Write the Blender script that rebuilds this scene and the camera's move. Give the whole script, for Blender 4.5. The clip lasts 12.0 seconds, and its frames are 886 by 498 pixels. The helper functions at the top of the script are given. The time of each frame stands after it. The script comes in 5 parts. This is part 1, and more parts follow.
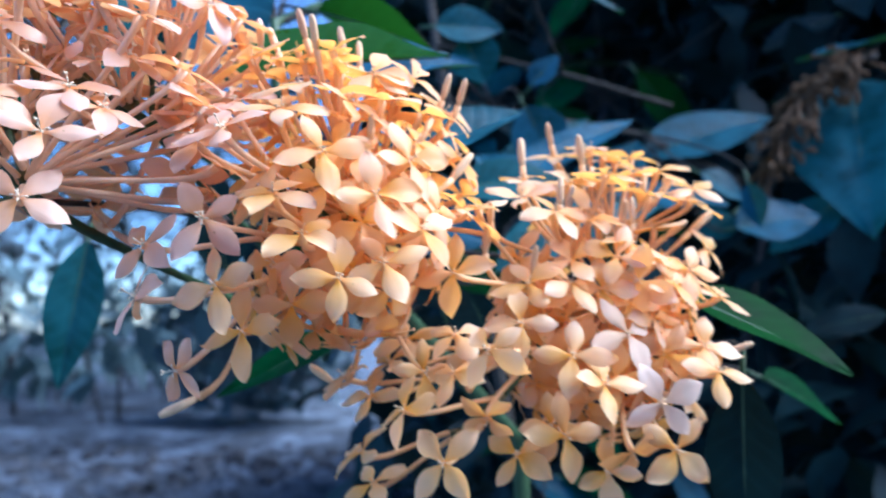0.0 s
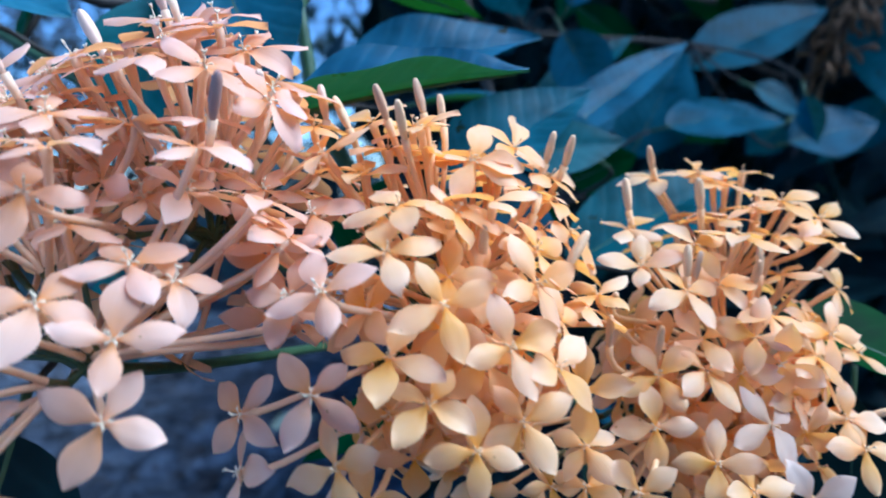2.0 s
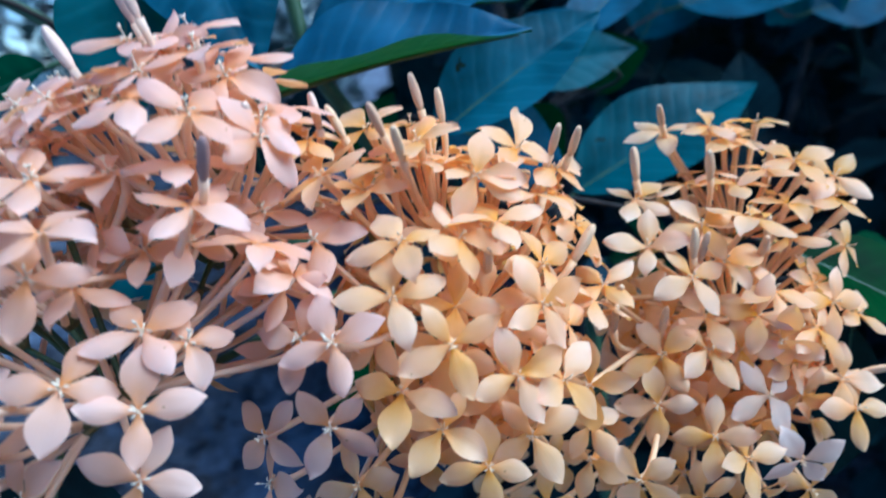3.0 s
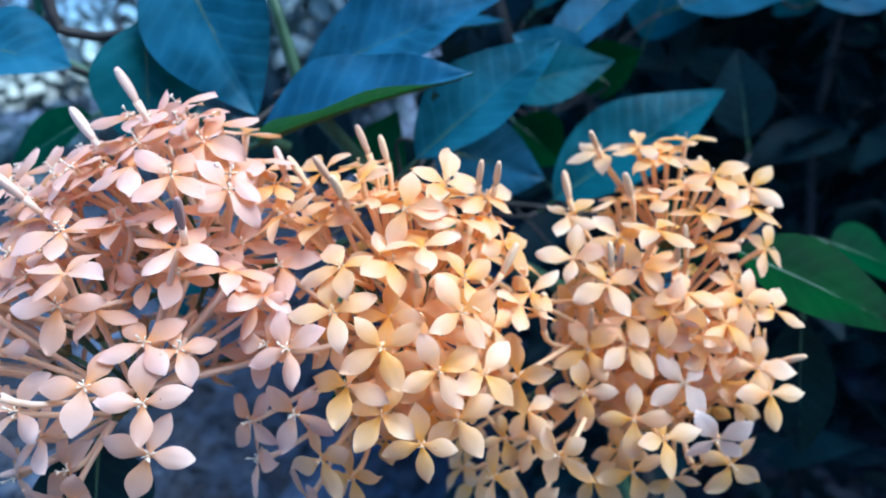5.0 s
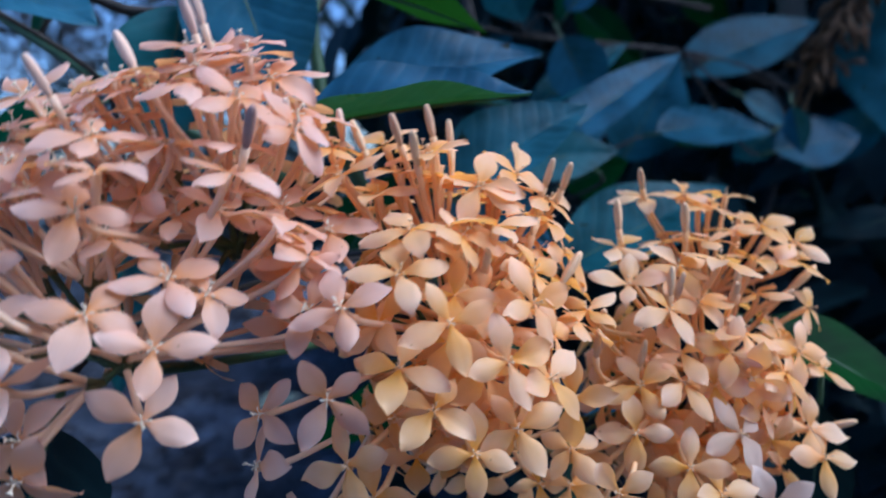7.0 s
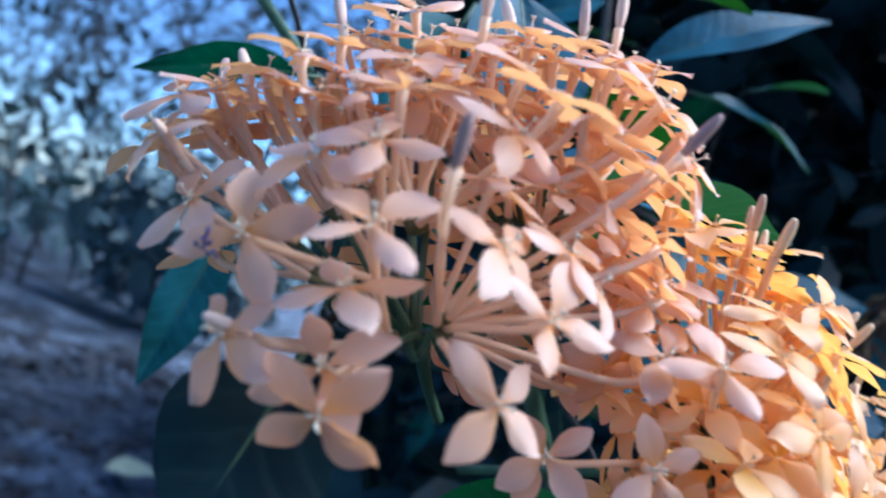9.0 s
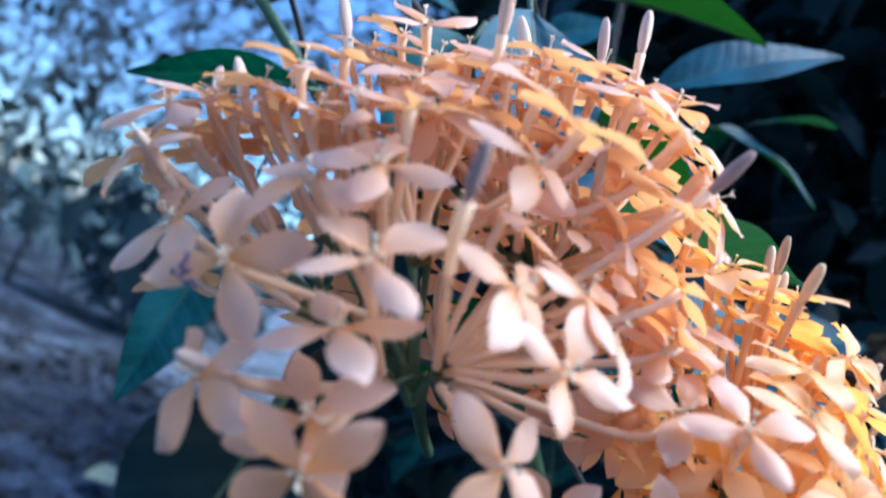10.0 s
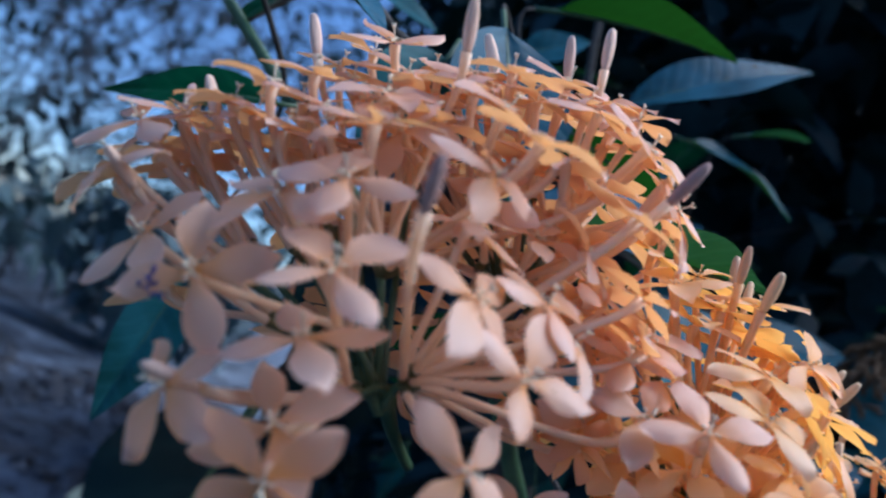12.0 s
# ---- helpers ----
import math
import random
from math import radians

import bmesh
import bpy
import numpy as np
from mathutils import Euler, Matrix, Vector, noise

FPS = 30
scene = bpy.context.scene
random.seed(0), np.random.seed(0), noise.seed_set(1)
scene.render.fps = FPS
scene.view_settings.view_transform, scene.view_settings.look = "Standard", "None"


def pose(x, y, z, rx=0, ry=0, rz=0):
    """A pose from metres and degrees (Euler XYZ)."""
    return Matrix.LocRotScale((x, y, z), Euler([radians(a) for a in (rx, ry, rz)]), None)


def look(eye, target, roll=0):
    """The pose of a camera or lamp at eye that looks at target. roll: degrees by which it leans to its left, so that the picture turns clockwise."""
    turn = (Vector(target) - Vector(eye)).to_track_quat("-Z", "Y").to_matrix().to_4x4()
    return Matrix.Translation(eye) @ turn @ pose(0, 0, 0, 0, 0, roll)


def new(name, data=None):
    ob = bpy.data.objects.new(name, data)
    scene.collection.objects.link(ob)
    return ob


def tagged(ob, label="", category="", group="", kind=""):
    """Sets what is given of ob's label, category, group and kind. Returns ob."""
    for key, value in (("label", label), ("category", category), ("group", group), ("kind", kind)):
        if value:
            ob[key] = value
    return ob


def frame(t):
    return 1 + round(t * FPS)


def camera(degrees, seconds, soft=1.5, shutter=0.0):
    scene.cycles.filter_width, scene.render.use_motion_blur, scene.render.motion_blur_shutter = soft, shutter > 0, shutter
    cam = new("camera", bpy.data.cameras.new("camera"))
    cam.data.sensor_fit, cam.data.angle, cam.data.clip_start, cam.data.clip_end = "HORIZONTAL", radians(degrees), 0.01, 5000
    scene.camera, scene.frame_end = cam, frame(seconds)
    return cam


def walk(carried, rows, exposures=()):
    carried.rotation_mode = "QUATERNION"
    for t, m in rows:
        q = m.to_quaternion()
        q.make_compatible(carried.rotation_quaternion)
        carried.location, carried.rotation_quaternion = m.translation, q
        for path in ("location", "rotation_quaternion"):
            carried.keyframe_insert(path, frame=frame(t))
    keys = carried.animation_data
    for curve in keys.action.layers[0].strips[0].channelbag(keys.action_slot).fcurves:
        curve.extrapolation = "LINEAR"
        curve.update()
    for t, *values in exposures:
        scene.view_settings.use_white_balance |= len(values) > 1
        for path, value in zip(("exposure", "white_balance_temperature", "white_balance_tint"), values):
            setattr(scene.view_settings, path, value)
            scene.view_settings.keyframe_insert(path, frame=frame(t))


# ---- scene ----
cam = camera(67.4, 12.0, soft=1.85, shutter=0.8)
# A phone camera: focused a hand's length away, so that the background softens.
cam.data.dof.use_dof = True
cam.data.dof.focus_distance = 0.185
cam.data.dof.aperture_fstop = 9.5
PATH = [
    (0, 0.0094, -0.0012, 0.7992, 2.38, 6.19, -0.37),
    (0.5, -0.0022, 0.0113, 0.8101, 2.79, 5.65, -0.95),
    (1, -0.0038, 0.0154, 0.8342, 3.67, 1.08, -3.34),
    (1.5, -0.0128, 0.0205, 0.8556, 2.71, -1.79, -5.16),
    (2, -0.0243, 0.0275, 0.8761, 2.55, -6.00, -4.62),
    (2.5, -0.0269, 0.0416, 0.8976, 2.53, -12.74, -6.27),
    (3, -0.0191, 0.0385, 0.9211, 4.76, -19.38, -7.90),
    (4.8, 0.0266, 0.0075, 0.9397, 11.26, -19.45, -12.05),
    (5, 0.0263, 0.0075, 0.9376, 10.99, -19.49, -11.88),
    (5.5, 0.0218, 0.0049, 0.9377, 9.81, -19.57, -11.22),
    (6, 0.0111, 0.0085, 0.9268, 7.68, -16.76, -10.14),
    (6.5, -0.0107, 0.0112, 0.9149, 5.53, -12.11, -7.06),
    (7, -0.0284, 0.0127, 0.8883, 1.55, -7.55, -2.60),
    (7.5, -0.0632, 0.0138, 0.8682, -1.39, -0.61, 5.30),
    (7.7, -0.0759, 0.0138, 0.8607, -1.50, 1.55, 8.04),
    (9.5, -0.1343, 0.0503, 0.8406, -3.04, 6.60, 22.34),
    (10, -0.1319, 0.0523, 0.8450, -2.66, 7.55, 22.90),
    (10.5, -0.1365, 0.0495, 0.8463, -1.40, 8.68, 23.52),
    (11, -0.1346, 0.0502, 0.8453, -2.15, 7.81, 23.06),
    (11.5, -0.1327, 0.0492, 0.8453, -2.38, 8.39, 22.79),
    (12, -0.1278, 0.0490, 0.8455, -3.14, 9.19, 22.37),
]
walk(cam, [(t, pose(x, y, z, 90 + pitch, 0, yaw) @ pose(0, 0, 0, 0, 0, roll)) for t, x, y, z, yaw, pitch, roll in PATH],
     exposures=[(0.0, 1.53, 4860, 10), (2.0, 1.08, 4540, 4), (2.5, 0.85, 4400, 2), (4.0, 0.88, 4400, 2), (5.0, 1.14, 4570, 4), (5.5, 0.72, 4815, 10), (7.5, 0.54, 4860, 14), (9.5, 1.45, 4915, 6), (10.5, 1.46, 4980, 6), (11.0, 1.4, 5050, 8), (11.5, 0.71, 5070, 10), (12.0, 0.65, 5070, 11)])

# ---- light: a blue evening sky, and the broad warm glow of the low sun behind and right of the camera ----
world = bpy.data.worlds.new("world")
scene.world = world
world.use_nodes = True
wn, wl = world.node_tree.nodes, world.node_tree.links
sky = wn.new("ShaderNodeTexSky")
sky.sky_type = 'NISHITA'
sky.sun_disc = False
sky.sun_elevation = radians(50)
sky.sun_rotation = radians(84)
sky.dust_density, sky.ozone_density, sky.air_density = 0.4, 5.0, 1.0
wn["Background"].inputs["Strength"].default_value = 0.105
wl.new(sky.outputs["Color"], wn["Background"].inputs["Color"])

sun = new("sun", bpy.data.lights.new("sun", "SUN"))
sun.data.energy, sun.data.angle, sun.data.color = 4.6, radians(60), (1.0, 0.92, 0.81)
sun.matrix_world = look((1.8, 0.4, 3.1), (0, 0.2, 0.85))


# ---- materials ----
def material(name):
    m = bpy.data.materials.new(name)
    m.use_nodes = True
    n = m.node_tree.nodes
    return m, n, m.node_tree.links, n["Principled BSDF"]


def ramp(n, stops):
    r = n.new("ShaderNodeValToRGB")
    while len(r.color_ramp.elements) < len(stops):
        r.color_ramp.elements.new(0.5)
    for e, (p, c) in zip(r.color_ramp.elements, stops):
        e.position, e.color = p, (*c, 1)
    return r


def noise_tex(n, l, scale, detail=3.0, rough=0.55, coord="Object"):
    co = n.new("ShaderNodeTexCoord")
    t = n.new("ShaderNodeTexNoise")
    t.inputs["Scale"].default_value, t.inputs["Detail"].default_value, t.inputs["Roughness"].default_value = scale, detail, rough
    l.new(co.outputs[coord], t.inputs["Vector"])
    return t


def petal_material(name, pale, mid, deep, glow, see_through, rough=0.42):
    """A soft petal: deeper at the throat, paler along the rim, with fine veins, and light coming through."""
    m, n, l, b = material(name)
    co = n.new("ShaderNodeTexCoord")
    split = n.new("ShaderNodeSeparateXYZ")
    l.new(co.outputs["Object"], split.inputs[0])
    along = ramp(n, [(0.0, deep), (0.34, mid), (0.85, pale)])
    info = n.new("ShaderNodeObjectInfo")
    shift = n.new("ShaderNodeVectorMath")
    shift.operation = 'ADD'
    far = n.new("ShaderNodeMath")
    far.operation = 'MULTIPLY'
    far.inputs[1].default_value = 37.0
    l.new(info.outputs["Random"], far.inputs[0])
    l.new(co.outputs["Object"], shift.inputs[0])
    l.new(far.outputs[0], shift.inputs[1])
    fine = noise_tex(n, l, 5.0, 4.0)
    l.new(shift.outputs[0], fine.inputs["Vector"])
    mixv = n.new("ShaderNodeMath")
    mixv.operation = 'MULTIPLY_ADD'
    mixv.inputs[1].default_value, mixv.inputs[2].default_value = 0.5, -0.25
    l.new(fine.outputs["Fac"], mixv.inputs[0])
    add = n.new("ShaderNodeMath")
    add.operation = 'ADD'
    l.new(split.outputs["X"], add.inputs[0])
    l.new(mixv.outputs[0], add.inputs[1])
    l.new(add.outputs[0], along.inputs["Fac"])
    hue = n.new("ShaderNodeHueSaturation")
    spread = n.new("ShaderNodeMapRange")
    spread.inputs["To Min"].default_value, spread.inputs["To Max"].default_value = 0.82, 1.12
    l.new(info.outputs["Random"], spread.inputs["Value"])
    l.new(spread.outputs[0], hue.inputs["Saturation"])
    bright = n.new("ShaderNodeMapRange")
    bright.inputs["To Min"].default_value, bright.inputs["To Max"].default_value = 1.06, 0.9
    l.new(info.outputs["Random"], bright.inputs["Value"])
    l.new(bright.outputs[0], hue.inputs["Value"])
    l.new(along.outputs["Color"], hue.inputs["Color"])
    # lengthwise veins
    wave = n.new("ShaderNodeTexWave")
    wave.wave_type, wave.bands_direction = 'BANDS', 'Y'
    wave.inputs["Scale"].default_value, wave.inputs["Distortion"].default_value = 4.5, 1.5
    l.new(co.outputs["Object"], wave.inputs["Vector"])
    bump = n.new("ShaderNodeBump")
    bump.inputs["Strength"].default_value, bump.inputs["Distance"].default_value = 0.05, 0.0003
    l.new(wave.outputs["Fac"], bump.inputs["Height"])
    l.new(bump.outputs[0], b.inputs["Normal"])
    cells = n.new("ShaderNodeTexVoronoi")
    cells.inputs["Scale"].default_value = 9.0
    l.new(shift.outputs[0], cells.inputs["Vector"])
    pick = n.new("ShaderNodeSeparateColor")
    l.new(cells.outputs["Color"], pick.inputs[0])
    size = n.new("ShaderNodeMapRange")
    size.inputs["From Min"].default_value, size.inputs["From Max"].default_value = 0.985, 1.0
    size.inputs["To Min"].default_value, size.inputs["To Max"].default_value = 0.0, 0.26
    l.new(pick.outputs[0], size.inputs["Value"])
    inside = n.new("ShaderNodeMath")
    inside.operation = 'LESS_THAN'
    l.new(cells.outputs["Distance"], inside.inputs[0])
    l.new(size.outputs[0], inside.inputs[1])
    spotted = n.new("ShaderNodeMix")
    spotted.data_type = 'RGBA'
    spotted.inputs["B"].default_value = (0.30, 0.15, 0.06, 1)
    l.new(inside.outputs[0], spotted.inputs["Factor"])
    l.new(hue.outputs[0], spotted.inputs["A"])
    l.new(spotted.outputs["Result"], b.inputs["Base Color"])
    b.inputs["Roughness"].default_value = rough
    b.inputs["Specular IOR Level"].default_value = 0.35
    b.inputs["Sheen Weight"].default_value = 0.1
    tr = n.new("ShaderNodeBsdfTranslucent")
    tr.inputs["Color"].default_value = (*glow, 1)
    mix = n.new("ShaderNodeMixShader")
    mix.inputs["Fac"].default_value = see_through
    l.new(b.outputs[0], mix.inputs[1])
    l.new(tr.outputs[0], mix.inputs[2])
    l.new(mix.outputs[0], n["Material Output"].inputs["Surface"])
    return m


# a peach hue, also dimmed: part of the left heads' shade is in it
PEACH = petal_material("peach_petal", (0.84, 0.57, 0.44), (0.84, 0.50, 0.32), (0.85, 0.39, 0.14), (0.94, 0.49, 0.16), 0.42)
GOLD = petal_material("gold_petal", (0.98, 0.69, 0.40), (0.98, 0.60, 0.23), (0.95, 0.45, 0.07), (0.98, 0.52, 0.10), 0.48)
FADED = petal_material("faded_petal", (0.92, 0.73, 0.56), (0.88, 0.66, 0.46), (0.70, 0.48, 0.30), (0.90, 0.62, 0.38), 0.40, 0.6)


def plain(name, dark, light, scale, rough, bump_mm=0.2, spec=0.4, detail=5.0):
    """A matte surface mottled at two scales."""
    m, n, l, b = material(name)
    big, fine = noise_tex(n, l, scale, detail), noise_tex(n, l, scale * 7, 4.0)
    mixed = n.new("ShaderNodeMath")
    mixed.operation = 'MULTIPLY_ADD'
    mixed.inputs[1].default_value = 0.35
    l.new(fine.outputs["Fac"], mixed.inputs[0])
    l.new(big.outputs["Fac"], mixed.inputs[2])
    r = ramp(n, [(0.42, dark), (0.85, light)])
    l.new(mixed.outputs[0], r.inputs["Fac"])
    l.new(r.outputs["Color"], b.inputs["Base Color"])
    b.inputs["Roughness"].default_value, b.inputs["Specular IOR Level"].default_value = rough, spec
    bump = n.new("ShaderNodeBump")
    bump.inputs["Strength"].default_value, bump.inputs["Distance"].default_value = 0.5, bump_mm / 1000
    l.new(fine.outputs["Fac"], bump.inputs["Height"])
    l.new(bump.outputs[0], b.inputs["Normal"])
    return m




def fleshy(m, glow, see_through):
    """Lets light seep through a soft plant part."""
    n, l = m.node_tree.nodes, m.node_tree.links
    tr, mix = n.new("ShaderNodeBsdfTranslucent"), n.new("ShaderNodeMixShader")
    tr.inputs["Color"].default_value = (*glow, 1)
    mix.inputs["Fac"].default_value = see_through
    l.new(n["Principled BSDF"].outputs[0], mix.inputs[1])
    l.new(tr.outputs[0], mix.inputs[2])
    l.new(mix.outputs[0], n["Material Output"].inputs["Surface"])
    return m


TUBE_PEACH = fleshy(plain("peach_tube", (0.93, 0.68, 0.47), (0.96, 0.80, 0.63), 120, 0.5), (0.97, 0.70, 0.40), 0.42)
TUBE_GOLD = fleshy(plain("gold_tube", (0.92, 0.60, 0.28), (0.96, 0.72, 0.42), 120, 0.5), (0.97, 0.62, 0.22), 0.42)


def bud_material(name, dark, light, worn):
    """A bud's skin; some are weathered to a dull mauve."""
    m = plain(name, dark, light, 260, 0.5)
    n, l = m.node_tree.nodes, m.node_tree.links
    b = n["Principled BSDF"]
    skin = b.inputs["Base Color"].links[0].from_socket
    info, pick = n.new("ShaderNodeObjectInfo"), n.new("ShaderNodeMapRange")
    pick.inputs["From Min"].default_value, pick.inputs["From Max"].default_value = 0.8, 1.0
    pick.inputs["To Max"].default_value = 0.8
    l.new(info.outputs["Random"], pick.inputs["Value"])
    mix = n.new("ShaderNodeMix")
    mix.data_type = 'RGBA'
    mix.inputs["B"].default_value = (*worn, 1)
    l.new(pick.outputs[0], mix.inputs["Factor"])
    l.new(skin, mix.inputs["A"])
    l.new(mix.outputs["Result"], b.inputs["Base Color"])
    return m


BUD_PEACH = bud_material("peach_bud", (0.78, 0.50, 0.35), (0.90, 0.66, 0.49), (0.42, 0.25, 0.21))
BUD_GOLD = bud_material("gold_bud", (0.80, 0.48, 0.24), (0.93, 0.66, 0.38), (0.58, 0.35, 0.22))
BUD_WORN = plain("mauve_bud", (0.26, 0.15, 0.13), (0.46, 0.29, 0.25), 260, 0.55)
PEDICEL = plain("olive_pedicel", (0.05, 0.06, 0.025), (0.15, 0.14, 0.055), 200, 0.6)
CREAM = plain("cream_stamen", (0.84, 0.68, 0.44), (0.95, 0.86, 0.66), 400, 0.5)
STAMEN_GOLD = plain("golden_stamen", (0.86, 0.58, 0.28), (0.95, 0.74, 0.46), 400, 0.5)
STEM_GREEN = plain("green_stem", (0.025, 0.06, 0.03), (0.07, 0.13, 0.06), 90, 0.45)
# brown bark lowered to near-black, the shrub's inner shade put into its colour
STEM_BROWN_SHADED = plain("shaded_brown_bark", (0.012, 0.011, 0.010), (0.05, 0.045, 0.04), 120, 0.8, 0.4)
DRY = plain("dry_brown_bracts", (0.05, 0.026, 0.012), (0.17, 0.09, 0.035), 150, 0.8, 0.4)
TWIG = plain("dark_twig", (0.010, 0.011, 0.015), (0.035, 0.037, 0.042), 60, 0.85)
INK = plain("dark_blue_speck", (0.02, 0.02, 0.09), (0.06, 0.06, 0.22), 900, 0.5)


def leaf_material(name, dark, light, glow, rough, see_through, spec=0.5, coat=0.6):
    """A leathery leaf: side veins in the sheen, blotches and a lighter midrib zone."""
    m, n, l, b = material(name)
    co = n.new("ShaderNodeTexCoord")
    split = n.new("ShaderNodeSeparateXYZ")
    l.new(co.outputs["Object"], split.inputs[0])
    away = n.new("ShaderNodeMath")
    away.operation = 'ABSOLUTE'
    l.new(split.outputs["Y"], away.inputs[0])
    # slanting side veins: a band along x - |y|
    slant = n.new("ShaderNodeMath")
    slant.operation = 'MULTIPLY_ADD'
    slant.inputs[1].default_value = -0.75
    l.new(away.outputs[0], slant.inputs[0])
    l.new(split.outputs["X"], slant.inputs[2])
    stray = noise_tex(n, l, 45, 2.0)
    wander = n.new("ShaderNodeMath")
    wander.operation = 'MULTIPLY_ADD'
    wander.inputs[1].default_value = 0.009
    l.new(stray.outputs["Fac"], wander.inputs[0])
    l.new(slant.outputs[0], wander.inputs[2])
    saw = n.new("ShaderNodeMath")
    saw.operation = 'PINGPONG'
    saw.inputs[1].default_value = 0.0046
    l.new(wander.outputs[0], saw.inputs[0])
    vein = n.new("ShaderNodeMapRange")
    vein.inputs["From Min"].default_value, vein.inputs["From Max"].default_value = 0.0001, 0.0024
    l.new(saw.outputs[0], vein.inputs["Value"])
    rib = n.new("ShaderNodeMapRange")
    rib.inputs["From Min"].default_value, rib.inputs["From Max"].default_value = 0.0004, 0.0011
    l.new(away.outputs[0], rib.inputs["Value"])
    both = n.new("ShaderNodeMath")
    both.operation = 'MULTIPLY'
    l.new(vein.outputs[0], both.inputs[0])
    l.new(rib.outputs[0], both.inputs[1])
    blotch, fine = noise_tex(n, l, 35, 5.0), noise_tex(n, l, 300, 3.0)
    r = ramp(n, [(0.34, dark), (0.64, light)])
    l.new(blotch.outputs["Fac"], r.inputs["Fac"])
    mixc = n.new("ShaderNodeMix")
    mixc.data_type = 'RGBA'
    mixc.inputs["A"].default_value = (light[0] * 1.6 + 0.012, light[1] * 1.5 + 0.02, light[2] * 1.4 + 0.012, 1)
    keep = n.new("ShaderNodeMapRange")
    keep.inputs["To Min"].default_value, keep.inputs["To Max"].default_value = 0.84, 1.0
    l.new(both.outputs[0], keep.inputs["Value"])
    l.new(keep.outputs[0], mixc.inputs["Factor"])
    l.new(r.outputs["Color"], mixc.inputs["B"])
    cells = n.new("ShaderNodeTexVoronoi")
    cells.inputs["Scale"].default_value = 95
    jig = n.new("ShaderNodeVectorMath")
    jig.operation = 'MULTIPLY_ADD'
    jig.inputs[1].default_value = (0.008, 0.008, 0.008)
    l.new(fine.outputs["Color"], jig.inputs[0])
    l.new(co.outputs["Object"], jig.inputs[2])
    l.new(jig.outputs[0], cells.inputs["Vector"])
    pick = n.new("ShaderNodeSeparateColor")
    l.new(cells.outputs["Color"], pick.inputs[0])
    size = n.new("ShaderNodeMapRange")
    size.inputs["From Min"].default_value, size.inputs["From Max"].default_value = 0.86, 1.0
    size.inputs["To Min"].default_value, size.inputs["To Max"].default_value = 0.0, 0.32
    l.new(pick.outputs[0], size.inputs["Value"])
    inside = n.new("ShaderNodeMath")
    inside.operation = 'LESS_THAN'
    l.new(cells.outputs["Distance"], inside.inputs[0])
    l.new(size.outputs[0], inside.inputs[1])
    spotted = n.new("ShaderNodeMix")
    spotted.data_type = 'RGBA'
    spotted.inputs["B"].default_value = (0.012, 0.013, 0.012, 1)
    l.new(inside.outputs[0], spotted.inputs["Factor"])
    l.new(mixc.outputs["Result"], spotted.inputs["A"])
    info, tint = n.new("ShaderNodeObjectInfo"), n.new("ShaderNodeHueSaturation")
    turn, shade = n.new("ShaderNodeMapRange"), n.new("ShaderNodeMapRange")
    turn.inputs["To Min"].default_value, turn.inputs["To Max"].default_value = 0.462, 0.512
    shade.inputs["To Min"].default_value, shade.inputs["To Max"].default_value = 0.72, 1.12
    l.new(info.outputs["Random"], turn.inputs["Value"])
    l.new(info.outputs["Random"], shade.inputs["Value"])
    l.new(turn.outputs[0], tint.inputs["Hue"])
    l.new(shade.outputs[0], tint.inputs["Value"])
    l.new(spotted.outputs["Result"], tint.inputs["Color"])
    l.new(tint.outputs[0], b.inputs["Base Color"])
    rr = n.new("ShaderNodeMapRange")
    rr.inputs["To Min"].default_value, rr.inputs["To Max"].default_value = rough - 0.16, rough + 0.16
    l.new(blotch.outputs["Fac"], rr.inputs["Value"])
    l.new(rr.outputs[0], b.inputs["Roughness"])
    b.inputs["Specular IOR Level"].default_value = spec
    b.inputs["Coat Weight"].default_value, b.inputs["Coat Roughness"].default_value = coat, 0.16
    hsum = n.new("ShaderNodeMath")
    hsum.operation = 'MULTIPLY_ADD'
    hsum.inputs[1].default_value = 0.15
    l.new(fine.outputs["Fac"], hsum.inputs[0])
    l.new(both.outputs[0], hsum.inputs[2])
    bump = n.new("ShaderNodeBump")
    bump.inputs["Strength"].default_value, bump.inputs["Distance"].default_value = 0.22, 0.0006
    l.new(hsum.outputs[0], bump.inputs["Height"])
    l.new(bump.outputs[0], b.inputs["Normal"])
    tr = n.new("ShaderNodeBsdfTranslucent")
    tr.inputs["Color"].default_value = (*glow, 1)
    mix = n.new("ShaderNodeMixShader")
    mix.inputs["Fac"].default_value = see_through
    l.new(b.outputs[0], mix.inputs[1])
    l.new(tr.outputs[0], mix.inputs[2])
    l.new(mix.outputs[0], n["Material Output"].inputs["Surface"])
    return m


# the sky's reflection is put into the blue of this leaf colour
LEAF_SKY_BLUE = leaf_material("leaf_sky_blue", (0.009, 0.038, 0.066), (0.028, 0.104, 0.168), (0.10, 0.36, 0.03), 0.42, 0.12, 0.11, 0.0)
# a greener leaf, darkened so its colour carries shade
LEAF_GREEN_SHADED = leaf_material("leaf_green_shaded", (0.002, 0.018, 0.010), (0.004, 0.048, 0.017), (0.10, 0.42, 0.03), 0.58, 0.10, 0.04, 0.0)
# near-black copy of the leaf: deep shade put into the colour
LEAF_SHADED = leaf_material("leaf_shaded", (0.0035, 0.011, 0.015), (0.008, 0.026, 0.033), (0.02, 0.06, 0.01), 0.55, 0.04, 0.12, 0.0)


# paler and bluer: distant haze is put into this leaf colour
LEAF_HAZY = leaf_material("leaf_hazy", (0.045, 0.070, 0.090), (0.095, 0.145, 0.180), (0.04, 0.09, 0.03), 0.55, 0.06, 0.3, 0.0)


